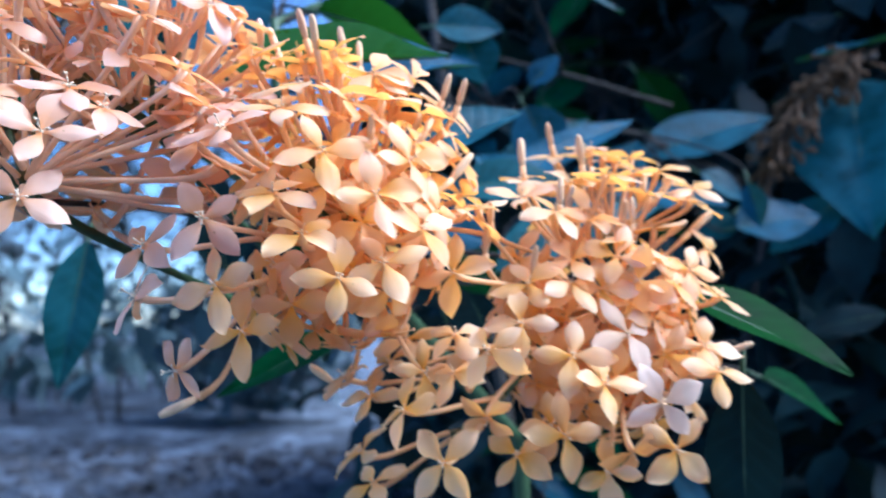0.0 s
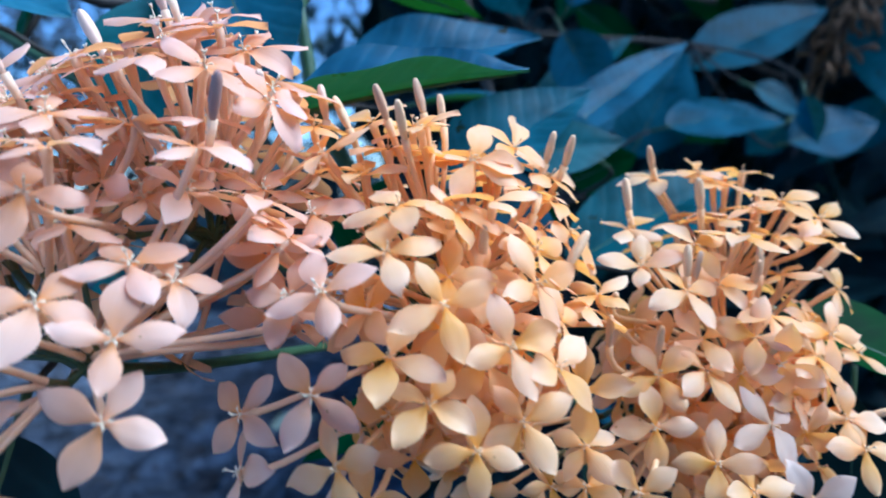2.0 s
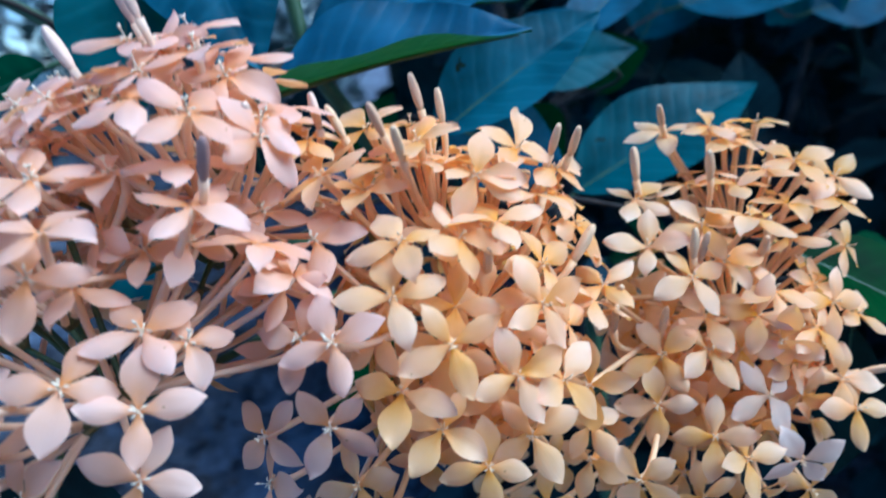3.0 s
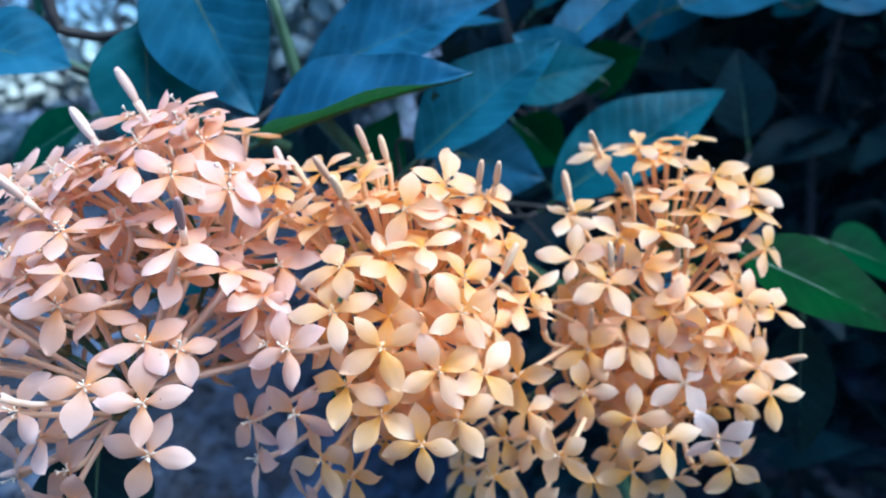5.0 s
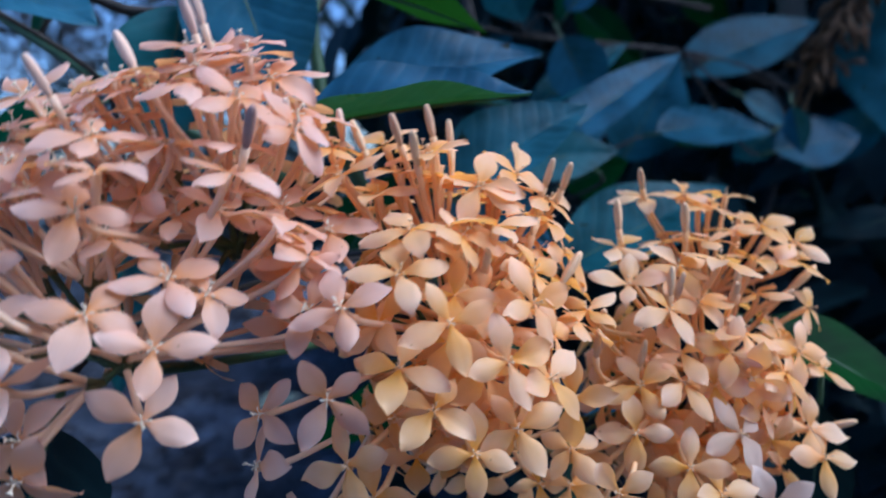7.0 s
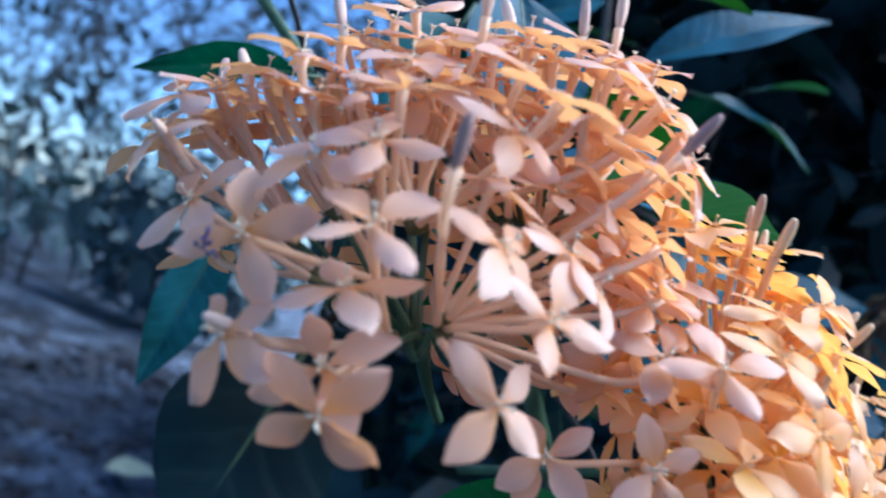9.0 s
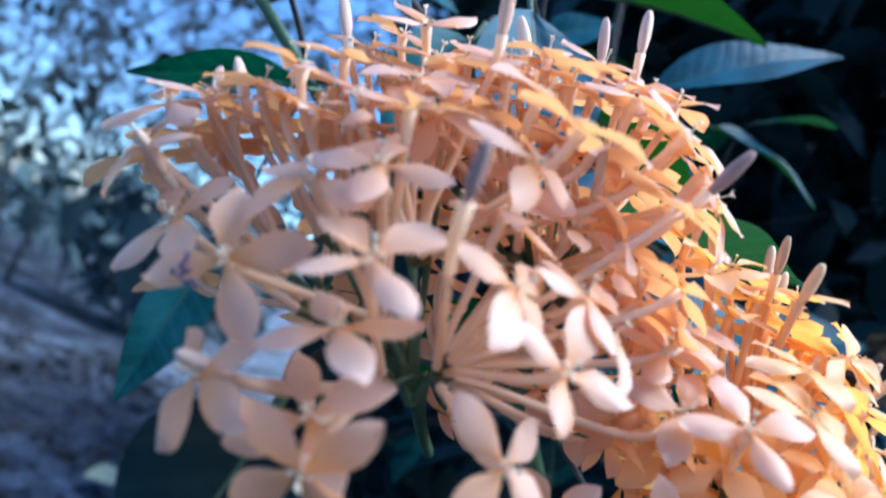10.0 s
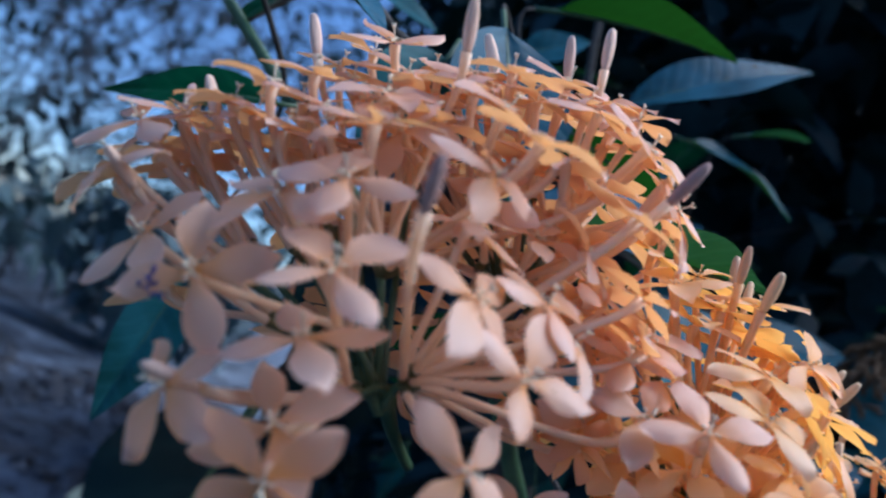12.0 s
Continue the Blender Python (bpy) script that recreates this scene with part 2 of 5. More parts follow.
def ground_material():
    m, n, l, b = material("ground_soil")
    big, mid, fine = noise_tex(n, l, 3.0, 4.0), noise_tex(n, l, 11.0, 6.0, 0.75), noise_tex(n, l, 60.0, 5.0, 0.75)
    s1 = n.new("ShaderNodeMath")
    s1.operation = 'MULTIPLY_ADD'
    s1.inputs[1].default_value = 0.8
    l.new(mid.outputs["Fac"], s1.inputs[0])
    l.new(big.outputs["Fac"], s1.inputs[2])
    s2 = n.new("ShaderNodeMath")
    s2.operation = 'MULTIPLY_ADD'
    s2.inputs[1].default_value = 0.4
    l.new(fine.outputs["Fac"], s2.inputs[0])
    l.new(s1.outputs[0], s2.inputs[2])
    r = ramp(n, [(0.56, (0.007, 0.010, 0.015)), (0.67, (0.024, 0.033, 0.050)), (0.76, (0.078, 0.100, 0.142)), (0.88, (0.20, 0.245, 0.32))])
    half = n.new("ShaderNodeMath")
    half.operation = 'MULTIPLY'
    half.inputs[1].default_value = 0.65
    l.new(s2.outputs[0], half.inputs[0])
    l.new(half.outputs[0], r.inputs["Fac"])
    l.new(r.outputs["Color"], b.inputs["Base Color"])
    b.inputs["Roughness"].default_value = 0.85
    bump = n.new("ShaderNodeBump")
    bump.inputs["Strength"].default_value, bump.inputs["Distance"].default_value = 0.8, 0.02
    l.new(s2.outputs[0], bump.inputs["Height"])
    l.new(bump.outputs[0], b.inputs["Normal"])
    return m


GROUND = ground_material()
# near-black: the darkness behind the shrubs is put into this colour
BACKING = plain("shade_backing", (0.006, 0.009, 0.007), (0.02, 0.028, 0.02), 6, 0.95, 4.0, 0.1)
LITTER = plain("leaf_litter", (0.016, 0.020, 0.026), (0.12, 0.14, 0.175), 3, 0.8, 0.5)
CLOD = plain("earth_clod", (0.008, 0.009, 0.012), (0.07, 0.075, 0.09), 5, 0.9, 1.0, 0.2)
FALLEN = plain("pale_fallen_leaf", (0.34, 0.36, 0.22), (0.55, 0.55, 0.36), 30, 0.7, 0.5)


# ---- building helpers ----
def mesh_of(name, verts, faces, mats, slots=None, smooth=True):
    me = bpy.data.meshes.new(name)
    me.from_pydata(verts, [], faces)
    for m in mats:
        me.materials.append(m)
    if slots is not None:
        me.polygons.foreach_set("material_index", slots)
    if smooth:
        me.polygons.foreach_set("use_smooth", [True] * len(me.polygons))
    me.update()
    return me


def part(name, me, parent, m=None, label=""):
    ob = new(name, me)
    ob.parent = parent
    if m is not None:
        ob.matrix_basis = m
    if label:
        ob["label"] = label
    return ob


def tube(points, radii, sides=8, verts=None, faces=None, slots=None, slot_of=None, cap=True):
    """Adds a tube along points to lists of vertices and faces."""
    verts, faces = ([] if verts is None else verts), ([] if faces is None else faces)
    start = len(verts)
    pts = [Vector(p) for p in points]
    side = None
    for i, p in enumerate(pts):
        d = (pts[min(i + 1, len(pts) - 1)] - pts[max(i - 1, 0)]).normalized()
        if side is None:
            side = d.orthogonal().normalized()
        side = (side - d * side.dot(d)).normalized()
        up = d.cross(side)
        for k in range(sides):
            a = 2 * math.pi * k / sides
            verts.append(p + (side * math.cos(a) + up * math.sin(a)) * radii[i])
    for i in range(len(pts) - 1):
        for k in range(sides):
            a, b = start + i * sides + k, start + i * sides + (k + 1) % sides
            faces.append((a, b, b + sides, a + sides))
            if slots is not None:
                slots.append(slot_of(i) if slot_of else 0)
    if cap:
        faces.append(tuple(start + k for k in reversed(range(sides))))
        faces.append(tuple(start + (len(pts) - 1) * sides + k for k in range(sides)))
        if slots is not None:
            slots.extend([slot_of(0) if slot_of else 0, slot_of(len(pts) - 2) if slot_of else 0])
    return verts, faces


def bezier(a, b, c, d, count):
    out = []
    for i in range(count):
        t = i / (count - 1)
        out.append(a * (1 - t) ** 3 + b * 3 * t * (1 - t) ** 2 + c * 3 * t * t * (1 - t) + d * t ** 3)
    return out


def sheet(name, profile, lift, rows, cols, mat):
    """A thin blade, one unit along x: profile(s) gives its half width, lift(s, v) its height."""
    verts, faces = [], []
    for i in range(rows + 1):
        s = i / rows
        for j in range(cols + 1):
            v = 2 * j / cols - 1
            verts.append((s, v * profile(s), lift(s, v)))
    for i in range(rows):
        for j in range(cols):
            a = i * (cols + 1) + j
            faces.append((a, a + cols + 1, a + cols + 2, a + 1))
    return mesh_of(name, verts, faces, (mat,))


def petal_profile(point, width):
    """Half width along a petal: a narrow claw, widest past the middle, the tip blunt or drawn to a small point."""
    def f(s):
        body = math.sin(math.pi * min(1.0, s * 0.96 + 0.04) ** 1.14) ** (0.68 + 0.24 * point)
        return width * max(body, 0.02) * (0.50 + 0.50 * min(1, s * 2.6)) + 0.010
    return f


def petal_set(name, mat):
    rng = random.Random(7)
    out = []
    for k in range(12):
        droop, cup, twist = rng.uniform(-0.02, 0.20), rng.uniform(-0.12, 0.06), rng.uniform(-0.16, 0.16)
        wide, tipped = rng.uniform(0.230, 0.284), rng.random()
        p1, p2, rip, keel = rng.uniform(0, 6), rng.uniform(0, 6), rng.uniform(0.006, 0.02), rng.uniform(0.0, 0.05)
        outline = petal_profile(tipped, wide)
        out.append((droop, sheet(name, lambda s: outline(s) * (1 + 0.05 * math.sin(7 * s + p1)),
                         lambda s, v: -droop * s * s + cup * v * v * math.sin(math.pi * s) + twist * s * v * 0.5 + 0.05 * math.sin(math.pi * s)
                         + rip * math.sin(11 * s + p2 + 2.5 * v) * abs(v) + keel * abs(v) * math.sin(math.pi * s),
                         12, 8, mat)))
    return out


PETALS = {"peach": petal_set("petal", PEACH), "gold": petal_set("petal", GOLD), "faded": petal_set("petal", FADED)}


def stamen_mesh(mat):
    """A short filament and an anther laid back over the petals' gap, for a flower of unit radius."""
    v, f = tube([(0.02, 0, 0.03), (0.08, 0, 0.12), (0.15, 0, 0.16)], [0.022, 0.02, 0.02], 6)
    tube([(0.13, 0, 0.15), (0.17, 0, 0.17), (0.24, 0, 0.16), (0.29, 0, 0.13)], [0.014, 0.036, 0.034, 0.01], 6, v, f)
    return mesh_of("stamen", v, f, (mat,))


def style_mesh(mat):
    """The thin style with its forked stigma."""
    v, f = tube([(0, 0, 0), (0.01, 0, 0.18), (0.0, 0.01, 0.36)], [0.02, 0.017, 0.02], 6)
    for s in (-1, 1):
        tube([(0, 0, 0.34), (0.03 * s, 0, 0.41), (0.075 * s, 0.01, 0.45)], [0.022, 0.032, 0.02], 6, v, f)
    return mesh_of("style", v, f, (mat,))


STAMENS = {"peach": stamen_mesh(CREAM), "gold": stamen_mesh(STAMEN_GOLD), "faded": stamen_mesh(STAMEN_GOLD)}
STYLES = {"peach": style_mesh(CREAM), "gold": style_mesh(STAMEN_GOLD), "faded": style_mesh(STAMEN_GOLD)}
MM = 0.001


def facing(azimuth, elevation):
    """A turn whose z looks that way and whose x lies level."""
    a, e = radians(azimuth), radians(elevation)
    n = Vector((math.cos(a) * math.cos(e), math.sin(a) * math.cos(e), math.sin(e)))
    x = Vector((0, 0, 1)).cross(n)
    x = x.normalized() if x.length > 1e-3 else Vector((1, 0, 0))
    m = Matrix((x, n.cross(x), n)).transposed().to_4x4()
    return n, m


def stalk_foot(tip, way):
    """Where a flower's tube would meet its branchlet: some 33 mm back, and never far from the middle of the head."""
    aim = (way * 0.25 + tip.normalized() * 0.75).normalized()
    foot = tip - aim * min(0.033, tip.length * 0.8)
    return foot * min(1.0, max(0.026, tip.length - 0.035) / max(foot.length, 1e-4))


def stalk(tip, way, rng, thick, tube_mat, inverse, name, lead, nodes):
    """The corolla tube from a flower's throat down to its branchlet, with an olive pedicel at its foot."""
    base = stalk_foot(tip, way)
    node = min(nodes, key=lambda q: (q - base).length)
    foot = node + (tip - node) * min(0.3, 0.004 / max((tip - node).length, 0.004)) + Vector((rng.uniform(-1, 1), rng.uniform(-1, 1), rng.uniform(-1, 1))) * 0.0012
    lead = min(lead, (tip - foot).length * 0.4)
    pts = bezier(tip, tip - way * lead, foot + (tip - foot) * 0.4, foot, 9)
    radii = [thick * k for k in (1.3, 1.05, 0.92, 0.88, 0.85, 0.82, 0.8, 0.85, 1.0)]
    more = [foot.lerp(node, t) for t in (0.5, 1.0)]
    v, f, s = [], [], []
    tube([inverse @ p for p in pts + more], radii + [thick * 0.95, thick * 1.05], 7, v, f, s, lambda i: 0 if i < 8 else 1)
    return mesh_of(name, v, f, (tube_mat, PEDICEL), s)


def branching(places, count):
    """Where the branchlets end: each under the middle of a tuft of flowers."""
    bases = [stalk_foot(p, w) for p, w in places]
    nodes = [bases[0]]
    while len(nodes) < count:
        nodes.append(max(bases, key=lambda b: min((b - q).length for q in nodes)))
    for _ in range(8):
        tufts = [[] for _ in nodes]
        for b in bases:
            tufts[min(range(len(nodes)), key=lambda i: (b - nodes[i]).length)].append(b)
        nodes = [sum(t, Vector()) / len(t) if t else q for t, q in zip(tufts, nodes)]
    return nodes


def add_flower(head, place, azimuth, elevation, petals, palette, rng, nodes, full=True):
    n, turn = facing(azimuth, elevation)
    m = Matrix.Translation(place) @ turn
    f = part("flower", stalk(place - n * 0.0004, n, rng, 0.00110, TUBE_PEACH if palette == "peach" else TUBE_GOLD, m.inverted(), "flower", 0.008, nodes), head, m)
    for angle, lift, length in petals:
        droop, shape = rng.choice(PETALS[palette])
        up = lift + math.degrees(math.atan(droop))
        pm = pose(0, 0, 0, 0, 0, angle) @ Matrix.Translation((0.0004, 0, 0)) @ pose(0, 0, 0, rng.uniform(-6, 6), -up, 0)
        size = length * MM
        part("petal", shape, f, pm @ Matrix.Diagonal((size, size * rng.uniform(0.94, 1.06), size, 1)))
    spin = petals[0][0]
    if full:
        for k in range(4):
            a = spin + 45 + 90 * k + rng.uniform(-9, 9)
            part("stamen", STAMENS[palette], f, pose(0, 0, 0, 0, rng.uniform(-10, 14), a) @ Matrix.Scale(0.0072 if palette == "peach" else 0.0056, 4))
        part("style", STYLES[palette], f, pose(0, 0, 0, rng.uniform(-12, 12), rng.uniform(-12, 12), rng.uniform(0, 360)) @ Matrix.Scale(0.0098 if palette == "peach" else 0.0075, 4))
    return f


def four_petals(rng, size):
    """Turn, lift and length in mm of the petals of a flower like most of them."""
    spin, lift = rng.uniform(0, 90), rng.uniform(-10, 4)
    return [(spin + 90 * k + rng.uniform(-5, 5), lift + rng.uniform(-7, 5), size * rng.uniform(0.92, 1.08)) for k in range(4)]


def bud_mesh(mat):
    """A closed spindle of four folded lobes, one unit long."""
    v, f = [], []
    prof = [(0.0, 0.07), (0.06, 0.09), (0.2, 0.12), (0.42, 0.138), (0.65, 0.135), (0.84, 0.115), (0.95, 0.085), (1.0, 0.05)]
    sides = 16
    for z, r in prof:
        for k in range(sides):
            a = 2 * math.pi * k / sides
            q = r * (1 - 0.16 * (0.5 + 0.5 * math.cos(4 * a + 2.2 * z)))
            v.append((q * math.cos(a), q * math.sin(a), z))
    for i in range(len(prof) - 1):
        for k in range(sides):
            a, b = i * sides + k, i * sides + (k + 1) % sides
            f.append((a, b, b + sides, a + sides))
    f.append(tuple(reversed(range(sides))))
    f.append(tuple((len(prof) - 1) * sides + k for k in range(sides)))
    return mesh_of("bud_tip", v, f, (mat,))


BUD_TIPS = {"peach": bud_mesh(BUD_PEACH), "gold": bud_mesh(BUD_GOLD), "worn": bud_mesh(BUD_WORN)}


def add_bud(head, place, azimuth, elevation, length, palette, rng, nodes, worn):
    n, turn = facing(azimuth, elevation)
    m = Matrix.Translation(place) @ turn
    b = part("bud", stalk(place, n, rng, 0.00100, TUBE_PEACH if palette == "peach" else TUBE_GOLD, m.inverted(), "bud", 0.012, nodes), head, m)
    part("bud_tip", BUD_TIPS["worn" if worn else palette], b, pose(0, 0, 0, 0, 0, rng.uniform(0, 90)) @ Matrix.Scale(length, 4))
    return b


def flower_head(place, blooms, buds, palette, label, stem_foot, seed, fill, inner, reach):
    """A rounded head: an Empty at its branching, a green peduncle below, flowers and buds all round."""
    rng = random.Random(seed)
    head = tagged(new("flower_head"), label, "flower cluster", "flower heads on the shrub")
    head.location = place
    foot = Vector(stem_foot) - Vector(place)
    v, f = tube(bezier(foot, foot * 0.6 + Vector((0, 0, -0.002)), foot.normalized() * 0.02 + Vector((0, 0, -0.006)), Vector((0, 0, -0.002)), 9), [0.0024, 0.0022, 0.002, 0.0019, 0.0018, 0.0018, 0.0018, 0.0019, 0.0021], 8)
    part("peduncle", mesh_of("peduncle", v, f, (STEM_GREEN,)), head)
    # the head forks into branchlets, and these carry the flowers
    nodes = branching([(Vector(b[:3]) * MM, facing(b[3], b[4])[0]) for b in blooms], 12)
    for k, d in enumerate(nodes):
        base = Vector((0, 0, -0.003 - 0.0012 * (k % 4)))
        v, f = tube(bezier(base, base + Vector((d.x * 0.25, d.y * 0.25, 0.004)), d * 0.7, d, 7), [0.0011, 0.0010, 0.0009, 0.0009, 0.0008, 0.0008, 0.0011], 7)
        part("branchlet", mesh_of("branchlet", v, f, (STEM_GREEN,)), head)
    spots = []
    for x, y, z, azimuth, elevation, tone, *petals in blooms:
        p = Vector((x, y, z)) * MM
        spots.append(p)
        add_flower(head, p, azimuth, elevation, petals, (palette, "faded", "peach")[tone], rng, nodes)
    for x, y, z, azimuth, elevation, length, *worn in buds:
        add_bud(head, Vector((x, y, z)) * MM, azimuth, elevation, length * MM, palette, rng, nodes, bool(worn))
    # a second, inner layer that shows in the gaps
    made = 0
    for k in range(900):
        if made >= inner:
            break
        d = Vector((rng.uniform(-1, 1), rng.uniform(-1, 0.1), rng.uniform(-0.9, 0.3)))
        if d.length > 1 or d.length < 0.2:
            continue
        d.normalize()
        p = Vector((d.x * reach[0], d.y * reach[1], d.z * reach[2])) * rng.uniform(0.6, 0.84)
        if min((p - q).length for q in spots) < 0.0098:
            continue
        spots.append(p)
        way = (d + Vector((rng.uniform(-0.3, 0.3), rng.uniform(-0.3, 0.3), rng.uniform(0.0, 0.5)))).normalized()
        add_flower(head, p, math.degrees(math.atan2(way.y, way.x)), math.degrees(math.asin(way.z)), four_petals(rng, 12.4), palette, rng, nodes, False)
        made += 1
    # the crown and the far side of the dome
    made = 0
    for k in range(900):
        if made >= fill:
            break
        d = Vector((rng.uniform(-1, 1), rng.uniform(-0.5, 1), rng.uniform(0.0, 1)))
        if d.length > 1 or d.length < 0.2:
            continue
        d.normalize()
        if d.y < -0.1 and d.z < 0.75:
            continue
        p = Vector((d.x * reach[0], d.y * reach[1], d.z * reach[2])) * rng.uniform(0.82, 1.0)
        if min((p - q).length for q in spots) < 0.0105:
            continue
        spots.append(p)
        look_way = (p.normalized() + Vector((rng.uniform(-0.2, 0.2), rng.uniform(-0.2, 0.2), 1.3))).normalized()
        add_flower(head, p, math.degrees(math.atan2(look_way.y, look_way.x)), math.degrees(math.asin(look_way.z)), four_petals(rng, 12.8), palette, rng, nodes, False)
        made += 1
    return head


def leaf_mesh(length, width, curl, fold, mat, rng, rows=20, cols=10):
    """A pointed oval leaf, folded a little along its midrib, its tip bent down."""
    tip = rng.uniform(0.9, 1.2)
    w1, w2, p1 = rng.uniform(0.0, 0.02), rng.uniform(8, 13), rng.uniform(0, 6)
    up = math.tan(radians(fold))

    def profile(s):
        return max(0.5 * width / length * (math.sin(math.pi * s ** 0.88) ** 0.8) * (1 - 0.32 * s ** 3 * tip), 0.004)

    def lift(s, v):
        y = v * profile(s)
        return abs(y) * up * (1 - 0.3 * s) - curl * (s * s - 0.35 * s) + w1 * math.sin(w2 * s + p1 + 2 * v) * abs(v) - 0.012 * math.exp(-(v * 7) ** 2)
    me = sheet("leaf", profile, lift, rows, cols, mat)
    for q in me.vertices:
        q.co *= length
    return me


def add_leaf(bush, base, tip, width, facing_front, curl, fold, rng, mat=LEAF_SKY_BLUE, eye=(-0.03, 0.02, 0.88)):
    base, tip = Vector(base), Vector(tip)
    x = tip - base
    length = x.length
    x.normalize()
    want = Vector((0, 0, 1)) * (1 - abs(facing_front)) + (Vector(eye) - base).normalized() * facing_front
    z = (want - x * want.dot(x)).normalized()
    m = Matrix((x, z.cross(x), z)).transposed().to_4x4()
    m.translation = base
    leaf = part("leaf", leaf_mesh(length, width, curl, fold, mat, rng), bush, m)
    # the raised midrib runs on as the petiole
    v, f = tube([(-0.012, 0, -0.002)] + [(length * s, 0, length * (-curl * (s * s - 0.35 * s)) - 0.0006 - 0.012 * length * 0.9) for s in (0.02, 0.25, 0.5, 0.75, 0.95)],
                [0.0013, 0.0012, 0.001, 0.0008, 0.0006, 0.0003], 6)
    part("midrib", mesh_of("midrib", v, f, (STEM_GREEN,)), leaf)
    return leaf

# ---- where the flowers sit ----
# blooms: place from the head's branching in mm, azimuth and elevation of the face, its tone (as the head, faded, or
# peach, which also puts in the left side's shade), then turn, lift and length of each petal; buds: place, azimuth,
# elevation, length, and 1 if worn to a dull mauve
LOW_AT = (-0.1195, 0.1870, 0.8380)
LEFT_AT = (-0.0975, 0.2130, 0.8680)
MIDDLE_AT = (-0.0330, 0.2220, 0.8320)
RIGHT_AT = (0.0580, 0.2620, 0.8030)
LOW_BLOOMS_A = [
    (-17.2, -31.7, 14.9, -103, 46, 0, (56, 1, 13.9), (152, -4, 14.0), (231, 0, 13.9), (324, -4, 13.3)),
    (-16.6, -24.5, -11.7, -112, 28, 0, (48, -2, 14.1), (134, -7, 13.1), (226, -3, 13.6), (320, -8, 14.2)),
    (-38.9, -24.6, 5.9, -104, 10, 0, (33, -4, 14.2), (112, -7, 13.5), (212, -3, 13.8), (310, -8, 14.2)),
    (-32.1, -21.8, 24.6, -126, 33, 0, (79, -1, 14.2), (179, -6, 13.8), (259, -1, 14.2), (356, -5, 13.9)),
    (-18.0, -27.7, 3.0, -123, 51, 0, (48, -5, 14.2), (143, -4, 13.3), (233, -5, 12.9), (327, -4, 13.6)),
]
LOW_BLOOMS_B = [
    (-55.4, -7.0, 9.0, -134, 19, 0, (65, -3, 14.2), (149, -3, 13.7), (248, -3, 14.2), (334, -4, 13.5)),
    (-22.4, -23.6, 31.1, -114, 40, 0, (15, -8, 12.6), (109, -5, 11.8), (203, -2, 13.0), (284, 0, 12.2)),
    (-14.3, -30.5, -18.6, -89, -27, 0, (53, -8, 14.2), (146, -4, 13.9), (232, -6, 13.5), (332, -3, 14.2)),
    (-35.3, -25.3, -12.0, -133, 5, 0, (48, -13, 11.9), (162, -12, 13.0), (259, -14, 14.1), (344, -10, 14.1)),
    (19.1, -26.3, 10.3, -65, 31, 0, (73, 6, 14.2), (160, 9, 12.8), (255, 8, 12.3), (354, 9, 14.2)),
]
LOW_BLOOMS_C = [
    (5.8, -29.6, 19.4, -54, 38, 0, (40, -6, 13.4), (155, -11, 12.2), (240, -5, 13.8), (335, -15, 11.7)),
    (15.0, -27.3, -7.0, -63, 19, 0, (48, -12, 12.6), (142, -6, 14.2), (234, -8, 14.2), (331, -3, 13.1)),
    (-29.5, 14.5, 74.0, -118, 52, 0, (332, 8, 12.7), (64, 5, 14.2), (155, 10, 14.2), (243, 8, 14.2)),
    (-24.3, -3.0, 55.1, -113, 58, 0, (323, -3, 13.2), (53, -3, 13.2), (145, -6, 13.3), (234, -2, 12.9)),
    (-31.6, -9.7, 42.4, -128, 54, 0, (35, -2, 12.3), (118, -1, 13.2), (215, -1, 13.0), (309, -3, 12.8)),
]
LOW_BLOOMS_D = [
    (-47.0, -1.2, 47.9, -104, 76, 0, (49, 1, 12.0), (137, -3, 12.0), (223, -3, 12.0), (305, -4, 12.0)),
    (-42.0, 7.5, 56.6, -127, 72, 0, (64, -4, 12.0), (148, 1, 12.0), (245, -2, 12.0), (333, 0, 12.0)),
    (-69.2, 1.9, 30.6, -139, 40, 0, (71, -15, 10.8), (160, 5, 13.5), (251, -3, 13.2), (351, -11, 14.1)),
    (-67.7, -3.3, 20.6, -145, 29, 0, (26, -11, 13.5), (118, -3, 13.2), (217, -14, 14.2), (295, -12, 14.2)),
    (1.9, -10.0, 34.9, -79, 81, 0, (343, -20, 14.2), (73, -3, 13.2), (162, -17, 10.8), (268, -9, 14.0)),
]
LOW_BLOOMS_E = [
    (-17.9, 21.9, 74.7, -124, 49, 0, (320, -2, 13.1), (47, -5, 13.6), (136, 1, 13.0), (230, -4, 12.0)),
    (-29.0, 8.0, 55.5, -123, 52, 0, (45, -5, 13.3), (133, -1, 12.8), (226, -4, 12.0), (318, -3, 12.9)),
    (-54.8, 5.9, 42.8, -119, 73, 0, (55, -8, 12.0), (147, 1, 12.0), (238, -8, 12.0), (325, -2, 12.0)),
    (-58.2, 8.0, 34.9, -119, 74, 0, (50, -5, 12.5), (142, 0, 12.4), (231, -4, 12.0), (322, -4, 12.3)),
    (-16.5, 2.0, 47.3, -114, 75, 0, (310, -8, 12.0), (36, -7, 12.0), (124, 3, 12.0), (219, -10, 12.0)),
]
